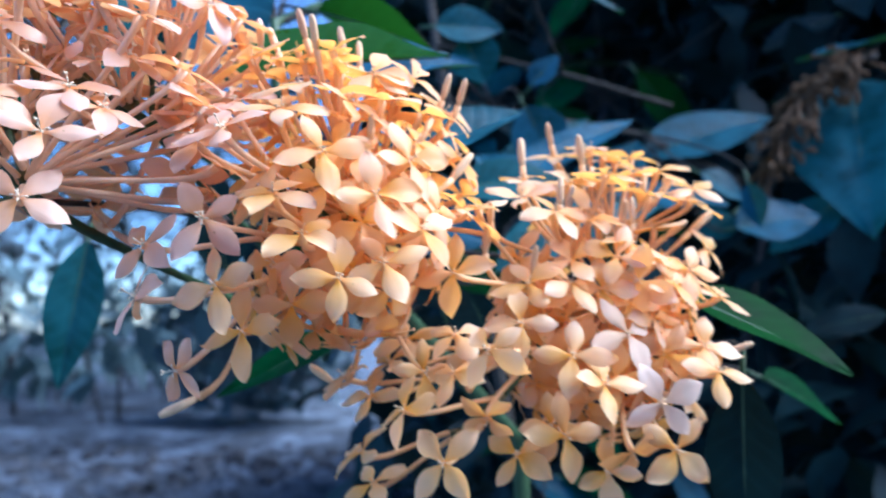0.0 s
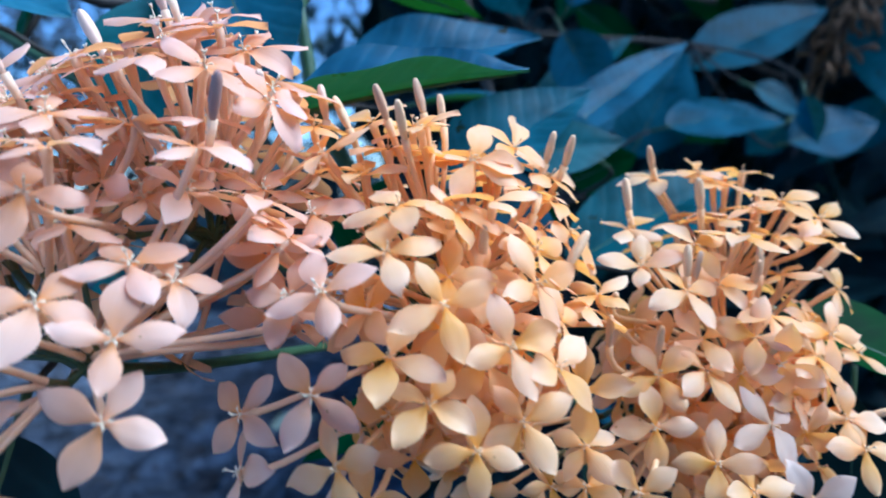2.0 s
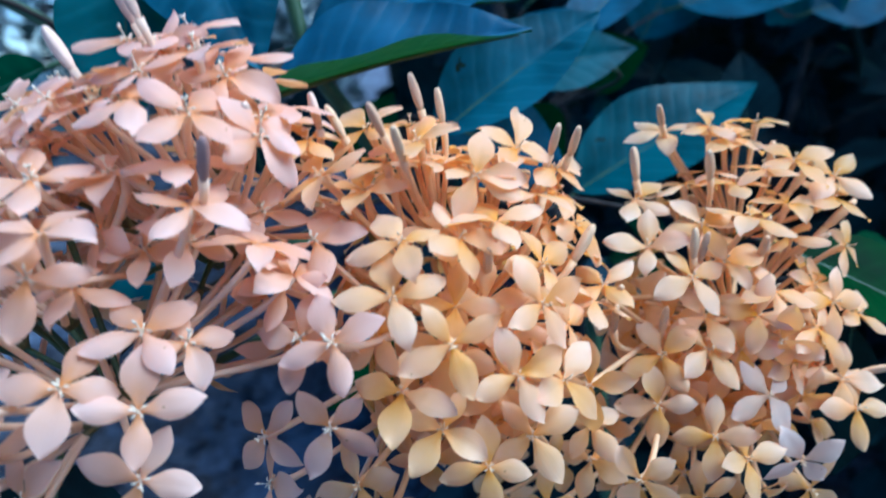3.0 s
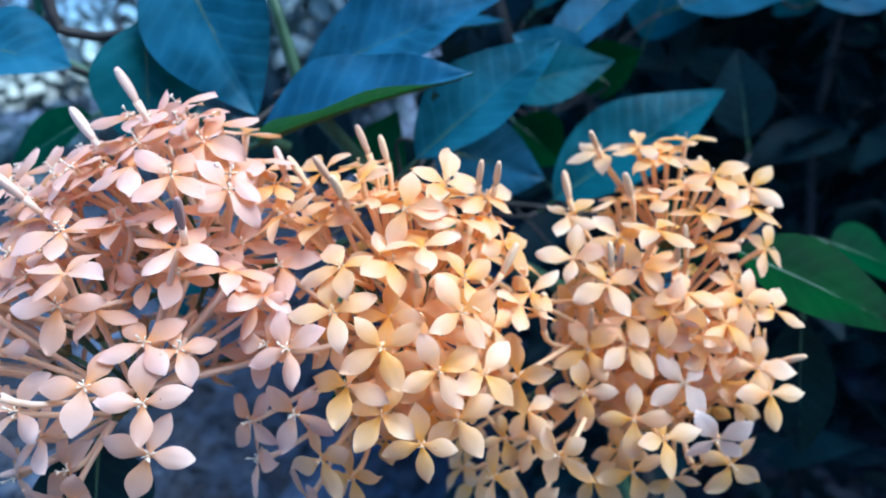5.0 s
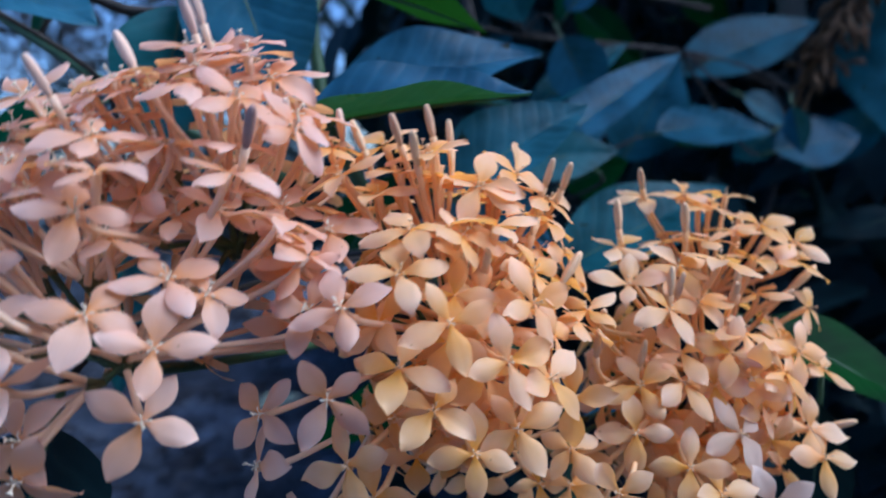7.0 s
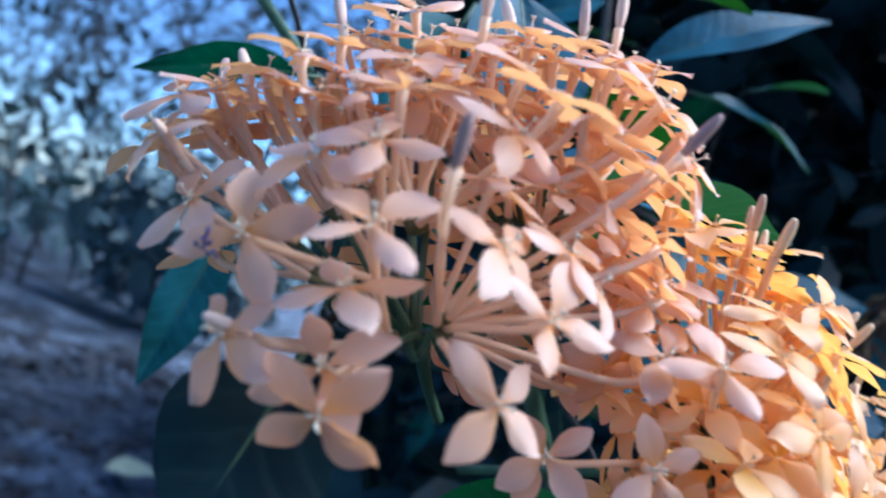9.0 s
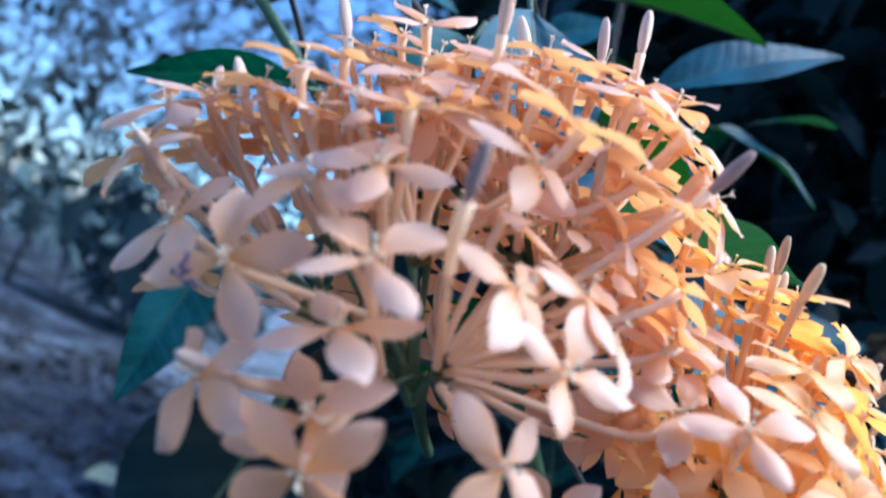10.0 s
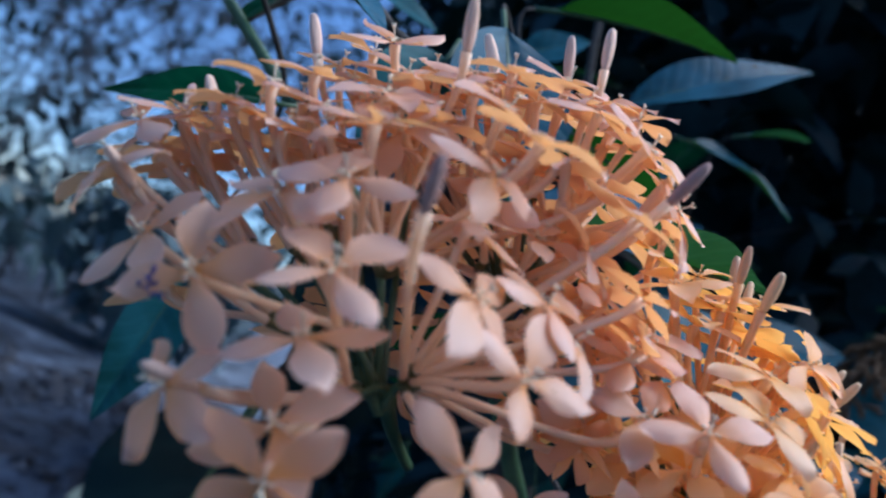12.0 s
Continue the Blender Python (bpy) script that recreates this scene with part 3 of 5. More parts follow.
LOW_BLOOMS_F = [
    (-65.6, 11.0, 37.5, -135, 73, 0, (68, -7, 12.6), (162, -4, 11.8), (256, -1, 13.0), (338, 1, 12.2)),
    (-47.7, 0.0, 40.6, -130, 74, 0, (42, -7, 12.6), (136, -4, 11.8), (230, -1, 13.0), (312, 1, 12.2)),
    (-41.8, 8.6, 49.8, -127, 74, 0, (1, -7, 12.6), (95, -4, 11.8), (189, -1, 13.0), (271, 1, 12.2)),
    (-40.7, -2.0, 39.8, -129, 75, 0, (33, -7, 12.3), (127, -4, 11.6), (221, -1, 12.7), (303, 1, 11.9)),
    (-25.0, -3.7, 47.8, -127, 75, 0, (75, -7, 12.3), (169, -4, 11.6), (263, -1, 12.7), (345, 1, 11.9)),
]
LOW_BLOOMS_G = [
    (-12.1, -2.9, 54.0, -126, 75, 0, (57, -7, 12.6), (151, -4, 11.8), (245, -1, 13.0), (327, 1, 12.2)),
    (-40.7, 24.2, 66.6, -128, 72, 0, (74, -7, 12.2), (168, -4, 11.5), (262, -1, 12.6), (344, 1, 11.8)),
]
LOW_BLOOMS_H = [
    (-71.5, 10.0, 18.1, 170, 50, 0, (14, -7, 12.2), (97, -2, 13.0), (193, -4, 12.2), (278, -6, 13.0)),
    (-70.1, 19.7, 29.4, 150, 58, 0, (34, -4, 12.6), (117, -6, 13.4), (213, -1, 12.6), (298, -3, 13.4)),
    (-63.2, 25.1, 35.0, 130, 62, 0, (54, -1, 13.0), (137, -3, 12.2), (233, -5, 13.0), (318, -7, 12.2)),
    (-56.1, 29.9, 41.7, 120, 66, 0, (74, -5, 13.4), (157, -7, 12.6), (253, -2, 13.4), (338, -4, 12.6)),
    (-59.6, 14.9, 27.2, 150, 66, 0, (4, -2, 12.2), (87, -4, 13.0), (183, -6, 12.2), (268, -1, 13.0)),
    (-47.4, 27.9, 40.6, 110, 70, 0, (24, -6, 12.6), (107, -1, 13.4), (203, -3, 12.6), (288, -5, 13.4)),
    (-38.3, 25.9, 46.3, 100, 72, 0, (44, -3, 13.0), (127, -5, 12.2), (223, -7, 13.0), (308, -2, 12.2)),
]
LOW_BLOOMS = LOW_BLOOMS_A + LOW_BLOOMS_B + LOW_BLOOMS_C + LOW_BLOOMS_D + LOW_BLOOMS_E + LOW_BLOOMS_F + LOW_BLOOMS_G + LOW_BLOOMS_H
LOW_BUDS = [
    (-44.7, 13.8, 63.0, 158, 59, 11.6), (-12.3, -2.5, 71.2, -121, 62, 11.5),
    (-58.5, 11.1, 39.3, 161, 52, 11.1), (-66.2, 13.0, 39.1, 117, 44, 10.0), (-7.6, -43.0, 26.6, -99, 58, 9.4, 1),
    (-62.4, -1.5, 16.6, -139, 31, 10.0), (-30.7, -22.3, -11.2, -152, 7, 10.0),
]
LEFT_BLOOMS_A = [
    (12.0, -23.4, 39.4, -42, 51, 0, (25, -6, 14.2), (111, 0, 13.8), (198, -4, 14.2), (289, -2, 13.0)),
    (-22.0, -34.1, 30.3, -63, 64, 0, (11, -7, 12.8), (90, 1, 12.2), (192, -6, 14.2), (257, 1, 12.0)),
    (-11.1, -22.3, 27.6, -80, 73, 0, (21, -5, 10.8), (103, -4, 11.7), (193, -4, 11.7), (274, -2, 13.6)),
    (-19.9, -48.7, 12.2, -59, 43, 0, (82, -14, 11.5), (153, -15, 14.2), (244, -14, 13.5), (355, -15, 12.0)),
    (-1.9, -43.4, -5.0, -58, 56, 0, (15, -2, 12.7), (107, -11, 13.1), (180, -2, 13.2), (284, -12, 11.6)),
]
LEFT_BLOOMS_B = [
    (5.9, -40.6, -9.8, -41, 46, 0, (80, -8, 11.2), (170, -12, 11.2), (263, -14, 11.4), (348, -10, 11.3)),
    (6.2, -28.6, 10.2, -32, 44, 0, (31, -9, 14.2), (130, -4, 11.8), (221, -8, 12.2), (317, -7, 10.8)),
    (17.2, -4.1, 9.0, -64, 56, 0, (56, -4, 12.9), (146, -4, 12.9), (229, -5, 13.7), (333, -5, 12.9)),
    (25.1, -17.4, 31.0, -37, 30, 0, (16, -4, 12.7), (106, -4, 12.7), (195, -1, 11.8), (286, -11, 14.2)),
    (25.0, -13.0, 34.6, -34, 52, 0, (13, -7, 14.0), (90, -2, 13.3), (186, -4, 13.2), (276, -4, 13.2)),
]
LEFT_BLOOMS_C = [
    (-30.9, -15.3, 42.8, -103, 56, 0, (295, 4, 12.0), (18, -7, 12.0), (106, -19, 12.5), (202, 1, 12.3)),
    (-4.9, -27.6, 9.3, -88, 55, 0, (78, -3, 13.0), (176, -6, 12.6), (272, 5, 10.8), (344, -5, 12.0)),
    (-2.1, -11.7, 49.4, -98, 56, 0, (93, 0, 12.6), (180, 0, 13.6), (264, 11, 12.0), (0, 4, 12.0)),
    (-7.4, -3.0, 56.8, -66, 71, 0, (353, 2, 12.0), (106, -13, 12.0), (172, -4, 12.8), (273, 3, 12.0)),
    (9.5, 3.8, 51.9, -76, 73, 0, (5, -3, 12.0), (112, -14, 12.0), (186, -9, 12.0), (277, -3, 12.0)),
]
LEFT_BLOOMS_D = [
    (18.0, 3.0, 48.7, -87, 75, 0, (122, -5, 12.0), (186, -14, 12.0), (275, 2, 12.0), (6, -6, 13.2)),
    (-40.0, -33.0, 18.1, -111, 24, 0, (74, -3, 10.8), (173, 5, 12.2), (269, -30, 10.8), (8, -18, 14.1)),
    (17.3, -8.4, 45.5, -86, 55, 0, (70, -3, 13.2), (160, -3, 13.2), (250, -3, 13.2), (336, -22, 14.2)),
    (-4.2, 13.8, 54.5, -86, 75, 0, (297, 9, 12.0), (13, 0, 12.0), (119, -12, 12.0), (185, 2, 12.0)),
    (-33.5, 2.1, 46.8, -84, 76, 0, (321, -7, 12.0), (83, -10, 12.0), (156, -9, 12.0), (249, 2, 12.0)),
]
LEFT_BLOOMS_E = [
    (-27.4, -5.6, 35.9, -110, 76, 0, (25, 0, 12.0), (118, -11, 12.0), (205, 2, 12.0), (300, 0, 12.0)),
    (-45.8, -11.7, 37.5, -116, 72, 0, (20, -5, 12.0), (123, -1, 12.2), (214, -5, 12.5), (307, -5, 12.0)),
    (-57.4, -9.8, 31.7, -103, 58, 0, (126, -4, 10.9), (208, -7, 11.4), (299, -4, 12.0), (28, -3, 11.9)),
    (-57.2, 1.5, 44.7, -97, 73, 0, (29, -4, 12.0), (135, 3, 12.0), (213, -5, 12.0), (309, -8, 12.3)),
    (-22.7, -18.3, 46.0, -123, 71, 0, (308, -3, 12.1), (35, -6, 12.0), (123, 2, 12.1), (218, -6, 12.0)),
]
LEFT_BLOOMS_F = [
    (1.2, -2.7, 53.6, -117, 49, 0, (20, -2, 12.8), (107, 4, 13.2), (199, 0, 12.0), (293, -7, 13.3)),
    (6.2, 10.4, 42.0, -115, 74, 0, (12, -2, 12.2), (107, 8, 13.4), (190, -1, 12.0), (282, -13, 13.7)),
    (-38.9, -10.4, 36.2, -127, 73, 0, (0, -6, 12.6), (94, -3, 11.8), (188, 0, 13.0), (270, 2, 12.2)),
    (-29.3, -20.7, 36.1, -125, 74, 0, (55, -7, 12.6), (149, -4, 11.8), (243, -1, 13.0), (325, 1, 12.2)),
    (-26.3, -4.4, 47.6, -125, 73, 0, (35, -6, 12.6), (129, -3, 11.8), (223, 0, 13.0), (305, 2, 12.2)),
]
LEFT_BLOOMS_G = [
    (-14.7, -14.2, 43.7, -125, 75, 0, (77, -7, 12.6), (171, -4, 11.8), (265, -1, 13.0), (347, 1, 12.2)),
    (7.9, 0.5, 57.0, -111, 77, 0, (57, -7, 12.3), (151, -4, 11.6), (245, -1, 12.7), (327, 1, 11.9)),
    (11.5, -9.0, 52.2, -107, 78, 0, (46, -7, 12.6), (140, -4, 11.8), (234, -1, 13.0), (316, 1, 12.2)),
]
LEFT_BLOOMS = LEFT_BLOOMS_A + LEFT_BLOOMS_B + LEFT_BLOOMS_C + LEFT_BLOOMS_D + LEFT_BLOOMS_E + LEFT_BLOOMS_F + LEFT_BLOOMS_G
LEFT_BUDS = [
    (-0.9, -7.5, 61.5, -151, 77, 11.0), (-7.5, 3.6, 61.0, -175, 75, 12.1), (-25.5, 0.5, 51.7, 154, 59, 13.5), (34.1, 7.3, 27.6, 170, 85, 10.2),
    (-2.0, -21.6, 21.1, -121, 51, 10.0), (16.7, -34.5, 25.7, -45, 61, 11.3, 1), (19.8, -8.9, 28.0, -64, 60, 13.1),
]
MIDDLE_BLOOMS_A = [
    (-19.2, -11.1, 47.0, -82, 77, 0, (92, 5, 12.9), (167, 3, 14.2), (254, 5, 13.2), (345, 5, 11.7)),
    (-8.7, -31.2, 38.4, -92, 65, 0, (29, -13, 10.8), (121, -8, 14.2), (189, -13, 14.2), (288, -4, 13.0)),
    (5.1, -24.1, 35.3, -26, 47, 0, (62, -4, 13.3), (174, 4, 13.6), (235, -8, 12.9), (316, 1, 14.2)),
    (11.0, -13.6, 48.4, -71, 32, 0, (65, -4, 13.0), (232, -11, 13.2), (324, -6, 13.9), (343, -2, 13.6)),
    (-32.8, -20.3, 37.5, -112, 64, 2, (24, -7, 13.6), (101, -11, 13.9), (204, -4, 13.7), (306, -9, 14.2)),
]
MIDDLE_BLOOMS_B = [
    (-39.7, -30.6, 29.9, -101, 52, 2, (5, 9, 12.0), (105, -4, 13.1), (184, 7, 14.2), (259, -3, 12.5)),
    (-11.5, -40.8, 28.0, -79, 55, 0, (13, -7, 13.7), (92, -4, 14.1), (166, -8, 14.2), (278, 1, 14.2)),
    (-26.1, -46.7, 20.7, -108, 48, 2, (29, 0, 13.5), (123, 1, 13.9), (203, -2, 14.2), (299, 2, 13.9)),
    (-35.8, -39.4, 19.2, -99, 38, 2, (76, -8, 12.6), (173, -5, 11.8), (260, -2, 13.0), (346, 0, 12.2)),
    (1.0, -42.0, 14.9, -69, 18, 0, (12, -5, 14.2), (116, 6, 12.1), (195, -7, 14.2), (279, 1, 14.2)),
]
MIDDLE_BLOOMS_C = [
    (15.9, -38.8, 3.0, -63, 17, 0, (8, -2, 14.2), (101, 5, 13.0), (187, 3, 12.4), (286, 1, 14.1)),
    (-31.9, -43.3, -4.1, -85, 8, 2, (36, 3, 10.8), (122, 3, 11.9), (239, 3, 14.2), (316, -4, 14.2)),
    (-12.7, -42.0, 3.2, -93, 62, 0, (74, -4, 14.1), (162, -8, 13.3), (262, -2, 14.2), (338, -9, 14.2)),
    (-4.3, -42.1, -8.6, -77, 53, 0, (49, -4, 11.6), (150, 2, 10.8), (223, -4, 13.5), (313, 3, 13.0)),
    (25.7, -17.7, 23.3, -42, 42, 0, (5, -5, 14.2), (83, -2, 11.1), (160, -1, 12.2), (263, -4, 12.4)),
]
MIDDLE_BLOOMS_D = [
    (24.3, -26.3, 15.6, -50, 21, 0, (5, 5, 14.2), (100, -4, 14.2), (187, 7, 13.0), (287, -7, 14.2)),
    (38.5, 7.1, 25.0, -23, 27, 0, (82, 3, 12.7), (171, -4, 13.5), (270, -2, 14.2), (341, -3, 14.2)),
    (28.0, -29.1, -5.7, -42, 34, 0, (19, 6, 14.2), (100, -4, 13.9), (178, 8, 13.6), (285, -3, 13.7)),
    (33.7, 10.3, 42.1, -28, 45, 0, (94, -4, 13.0), (184, -4, 13.0), (299, -7, 11.8), (339, -4, 14.2)),
    (23.0, 0.5, 51.5, -40, 38, 0, (47, 2, 14.2), (131, -4, 12.2), (197, -4, 11.2), (328, -6, 12.1)),
]
MIDDLE_BLOOMS_E = [
    (18.1, -37.0, -16.4, -88, 26, 0, (126, -2, 11.1), (210, -4, 12.2), (296, -2, 13.8), (24, -3, 13.7)),
    (6.0, -42.2, -20.8, -74, 19, 0, (336, 1, 11.5), (84, -3, 12.7), (181, -1, 12.6), (265, -3, 12.3)),
    (-33.3, -5.4, 61.9, -35, 80, 0, (352, -20, 13.4), (71, 10, 11.5), (190, -14, 11.8), (258, -14, 12.0)),
    (-27.9, -43.0, -22.5, -109, 14, 0, (21, 1, 12.2), (113, -5, 12.5), (203, -1, 14.0), (290, -4, 14.2)),
    (-22.0, -37.0, -35.2, -112, 14, 0, (13, 3, 12.4), (103, -2, 14.1), (197, 0, 14.2), (282, -3, 14.2)),
]
MIDDLE_BLOOMS_F = [
    (-3.3, -9.2, 58.3, -142, 75, 0, (37, 6, 11.8), (130, 7, 13.6), (221, 0, 14.2), (315, 4, 11.6)),
    (-17.6, -0.1, 62.1, -135, 70, 0, (243, -15, 12.6), (347, -6, 12.8), (60, 4, 10.8), (171, 10, 13.6)),
    (12.5, -9.7, 32.0, -37, 65, 0, (53, -2, 12.0), (154, -12, 10.8), (233, -2, 11.6), (320, -10, 11.2)),
    (-42.5, -32.9, -46.3, -127, -12, 2, (48, -5, 12.0), (139, -15, 11.7), (232, -3, 12.4), (322, -3, 12.4)),
    (-52.4, -35.1, -10.4, -113, 22, 2, (54, -3, 12.2), (141, -9, 11.7), (234, -3, 12.2), (331, -8, 12.9)),
]
MIDDLE_BLOOMS_G = [
    (-53.8, -36.0, -25.2, -147, 24, 2, (23, -12, 13.9), (111, -2, 13.4), (198, -22, 13.4), (292, 2, 12.4)),
    (-29.4, -15.0, 53.5, -147, 56, 0, (53, -4, 14.2), (156, 4, 14.2), (234, -2, 14.2), (322, -2, 14.1)),
    (11.0, 5.7, 49.9, -37, 82, 0, (168, -1, 10.8), (233, -16, 11.5), (343, -20, 10.8), (76, -3, 11.4)),
    (-0.3, 7.3, 51.2, -49, 82, 0, (7, -7, 10.8), (78, 15, 11.8), (185, -3, 11.1), (248, -14, 10.8)),
    (14.6, 5.3, 42.1, -27, 84, 0, (85, -3, 12.0), (170, 0, 12.6), (265, -3, 12.0), (341, -12, 14.2)),
]
MIDDLE_BLOOMS_H = [
    (33.4, 9.1, 34.8, -22, 55, 0, (36, -3, 11.6), (153, -19, 10.8), (218, -4, 12.0), (307, -11, 11.3)),
    (30.2, 5.6, 26.8, -21, 49, 0, (131, -10, 10.8), (206, -8, 12.6), (300, -9, 11.5), (34, -8, 11.7)),
    (26.8, -4.1, -49.4, -63, -2, 0, (94, 0, 10.8), (172, -1, 10.8), (270, 2, 13.2), (349, 2, 11.9)),
    (31.2, -5.4, -7.4, -36, 27, 0, (66, -3, 10.8), (173, -2, 11.3), (249, -4, 10.8), (333, -4, 11.6)),
    (0.5, -27.3, -10.9, -110, 12, 0, (354, 0, 10.8), (81, 3, 10.8), (176, -7, 10.8), (262, -3, 10.8)),
]
MIDDLE_BLOOMS_I = [
    (-16.0, -28.6, -14.9, -110, 0, 0, (5, -3, 10.8), (76, -3, 10.8), (178, -6, 10.8), (264, -6, 10.8)),
    (4.0, -19.0, 12.2, -110, 20, 0, (88, 0, 10.8), (164, -14, 10.8), (264, -7, 10.8), (2, -3, 10.8)),
    (-0.8, -5.0, 51.8, 25, 77, 0, (68, -7, 12.6), (162, -4, 11.8), (256, -1, 13.0), (338, 1, 12.2)),
    (9.6, -6.5, 48.6, 13, 76, 0, (42, -7, 12.6), (136, -4, 11.8), (230, -1, 13.0), (312, 1, 12.2)),
    (17.1, 3.4, 48.5, 18, 73, 0, (-3, -7, 12.6), (91, -4, 11.8), (185, -1, 13.0), (267, 1, 12.2)),
]
MIDDLE_BLOOMS_J = [
    (-6.2, 5.8, 60.4, 18, 83, 0, (29, -7, 12.6), (123, -4, 11.8), (217, -1, 13.0), (299, 1, 12.2)),
    (-12.4, -8.5, 53.6, 74, 85, 0, (58, -7, 12.6), (152, -4, 11.8), (246, -1, 13.0), (328, 1, 12.2)),
]
MIDDLE_BLOOMS = MIDDLE_BLOOMS_A + MIDDLE_BLOOMS_B + MIDDLE_BLOOMS_C + MIDDLE_BLOOMS_D + MIDDLE_BLOOMS_E + MIDDLE_BLOOMS_F + MIDDLE_BLOOMS_G + MIDDLE_BLOOMS_H + MIDDLE_BLOOMS_I + MIDDLE_BLOOMS_J
MIDDLE_BUDS = [
    (-2.8, 8.3, 64.1, -179, 80, 10.7), (2.8, 9.3, 59.5, 159, 87, 10.1), (-24.0, -2.0, 60.6, -172, 70, 10.0),
    (9.5, -26.7, 9.2, -43, 71, 10.0), (32.8, 9.7, 46.3, -41, 67, 10.0), (38.6, 11.2, 45.0, -51, 63, 10.0),
    (48.8, 9.1, -4.5, 101, -11, 10.0), (10.9, -19.2, 21.8, -73, 65, 10.7), (27.2, -1.0, 31.5, 58, 56, 10.0),
    (36.4, 1.1, 15.6, 23, 52, 12.2), (-37.4, -29.3, -54.5, -161, -25, 11.4), (-8.2, 21.6, -55.0, 165, 33, 11.5),
    (-11.8, -11.6, 61.4, -121, 66, 10.0), (-6.9, -17.2, 55.3, -98, 63, 11.0),
]
RIGHT_BLOOMS_A = [
    (-46.0, -36.5, 35.1, -120, 70, 0, (65, -3, 13.1), (150, -4, 12.6), (240, 1, 12.8), (326, -2, 13.1)),
    (-54.0, -53.3, 11.3, -114, 18, 0, (14, -6, 13.4), (98, -4, 14.2), (188, -4, 14.2), (272, -8, 14.2)),
    (-19.0, -34.5, 33.6, -68, 47, 0, (5, -10, 13.5), (102, -7, 12.5), (188, -9, 13.7), (283, -10, 13.5)),
    (-29.4, -23.6, 40.5, -101, 56, 0, (1, 16, 13.1), (85, 4, 14.2), (177, 16, 13.5), (266, 10, 11.8)),
    (-28.9, -5.5, 51.1, -86, 72, 0, (35, -1, 13.5), (125, -3, 11.4), (242, 2, 13.0), (314, -4, 12.3)),
]
RIGHT_BLOOMS_B = [
    (-12.6, -23.5, 46.2, -84, 43, 0, (20, -15, 12.7), (120, -14, 12.9), (195, -13, 13.8), (296, -18, 12.8)),
    (-28.9, -35.9, 8.6, -98, 47, 0, (38, -1, 13.9), (115, -4, 14.0), (205, 1, 14.0), (297, 1, 13.1)),
    (-32.3, -43.3, -4.4, -101, 22, 0, (99, -7, 12.8), (183, -12, 13.2), (266, -7, 14.2), (0, -12, 11.7)),
    (-16.3, -46.9, -15.1, -91, 22, 0, (81, -3, 12.5), (177, -1, 12.8), (260, -1, 14.2), (356, 0, 13.8)),
    (-6.6, -47.7, -23.9, -61, 38, 0, (78, -4, 13.2), (170, 10, 11.3), (255, -6, 14.2), (351, 7, 14.1)),
]
RIGHT_BLOOMS_C = [
    (3.6, -37.6, -8.4, -62, 22, 1, (20, -12, 11.6), (116, -4, 14.2), (192, -12, 14.2), (286, -7, 14.2)),
    (-14.7, -35.8, 9.1, -59, 47, 0, (99, -4, 12.6), (199, -7, 13.0), (278, -5, 14.2), (359, -7, 11.5)),
    (8.2, -27.4, 22.9, -60, 60, 0, (62, -12, 11.6), (176, -6, 12.9), (259, -15, 13.2), (319, -6, 14.2)),
    (8.3, -34.9, 9.7, -110, -12, 0, (76, -4, 12.7), (166, -4, 12.7), (274, -6, 11.4), (327, -8, 14.2)),
    (29.6, -22.1, 14.0, -67, 24, 0, (53, -7, 12.4), (160, -4, 12.6), (255, -6, 13.2), (352, -6, 13.5)),
]
RIGHT_BLOOMS_D = [
    (32.7, -24.9, -13.0, -85, 31, 0, (76, 1, 11.8), (165, -4, 12.1), (255, 5, 12.2), (344, -3, 13.5)),
    (35.2, -30.4, -21.3, -68, 34, 0, (75, -4, 12.9), (165, -4, 12.9), (255, -5, 13.3), (345, -3, 13.4)),
    (-5.5, -22.9, 32.4, -60, 62, 0, (87, -4, 13.2), (184, 4, 14.2), (271, -5, 11.2), (346, 2, 14.2)),
    (38.9, 0.0, 42.5, -50, 60, 0, (8, -4, 12.8), (98, -4, 12.8), (187, -2, 13.0), (279, -5, 13.3)),
    (16.7, 1.7, 54.5, -154, 82, 0, (4, -4, 13.0), (96, -4, 13.5), (186, -4, 13.5), (278, -7, 14.2)),
]
RIGHT_BLOOMS_E = [
    (27.1, 4.1, 55.9, -92, 64, 0, (7, 0, 13.2), (120, -8, 13.0), (202, -4, 13.4), (300, -12, 14.2)),
    (40.6, 3.9, 48.7, -82, 56, 0, (34, -2, 13.8), (124, -4, 13.3), (214, -4, 13.3), (304, -4, 13.3)),
    (22.4, -4.2, 31.5, 173, 78, 0, (42, -7, 14.2), (135, -4, 13.3), (225, -4, 13.3), (318, -2, 12.5)),
    (7.8, 12.5, 64.6, -55, 67, 0, (21, -4, 14.2), (108, -6, 14.2), (196, -7, 14.2), (298, -9, 13.1)),
    (-11.9, 22.0, 67.5, -95, 72, 0, (16, -4, 14.2), (125, -7, 13.9), (192, -6, 14.2), (272, -12, 13.0)),
]
RIGHT_BLOOMS_F = [
    (12.8, -42.1, -30.5, -93, -1, 1, (27, -1, 13.7), (119, -3, 13.7), (212, 0, 13.8), (309, -10, 12.8)),
    (0.3, -26.8, 48.4, -21, 80, 0, (339, -13, 13.4), (76, -3, 13.3), (174, -8, 13.4), (255, -12, 14.2)),
    (-43.4, -67.3, -12.2, -131, 21, 0, (46, -16, 10.8), (147, -12, 11.1), (246, -6, 12.4), (340, -13, 14.2)),
    (-19.0, -44.2, -40.5, -70, 6, 0, (4, -3, 13.7), (94, -3, 13.7), (176, -3, 13.8), (275, -1, 14.2)),
]
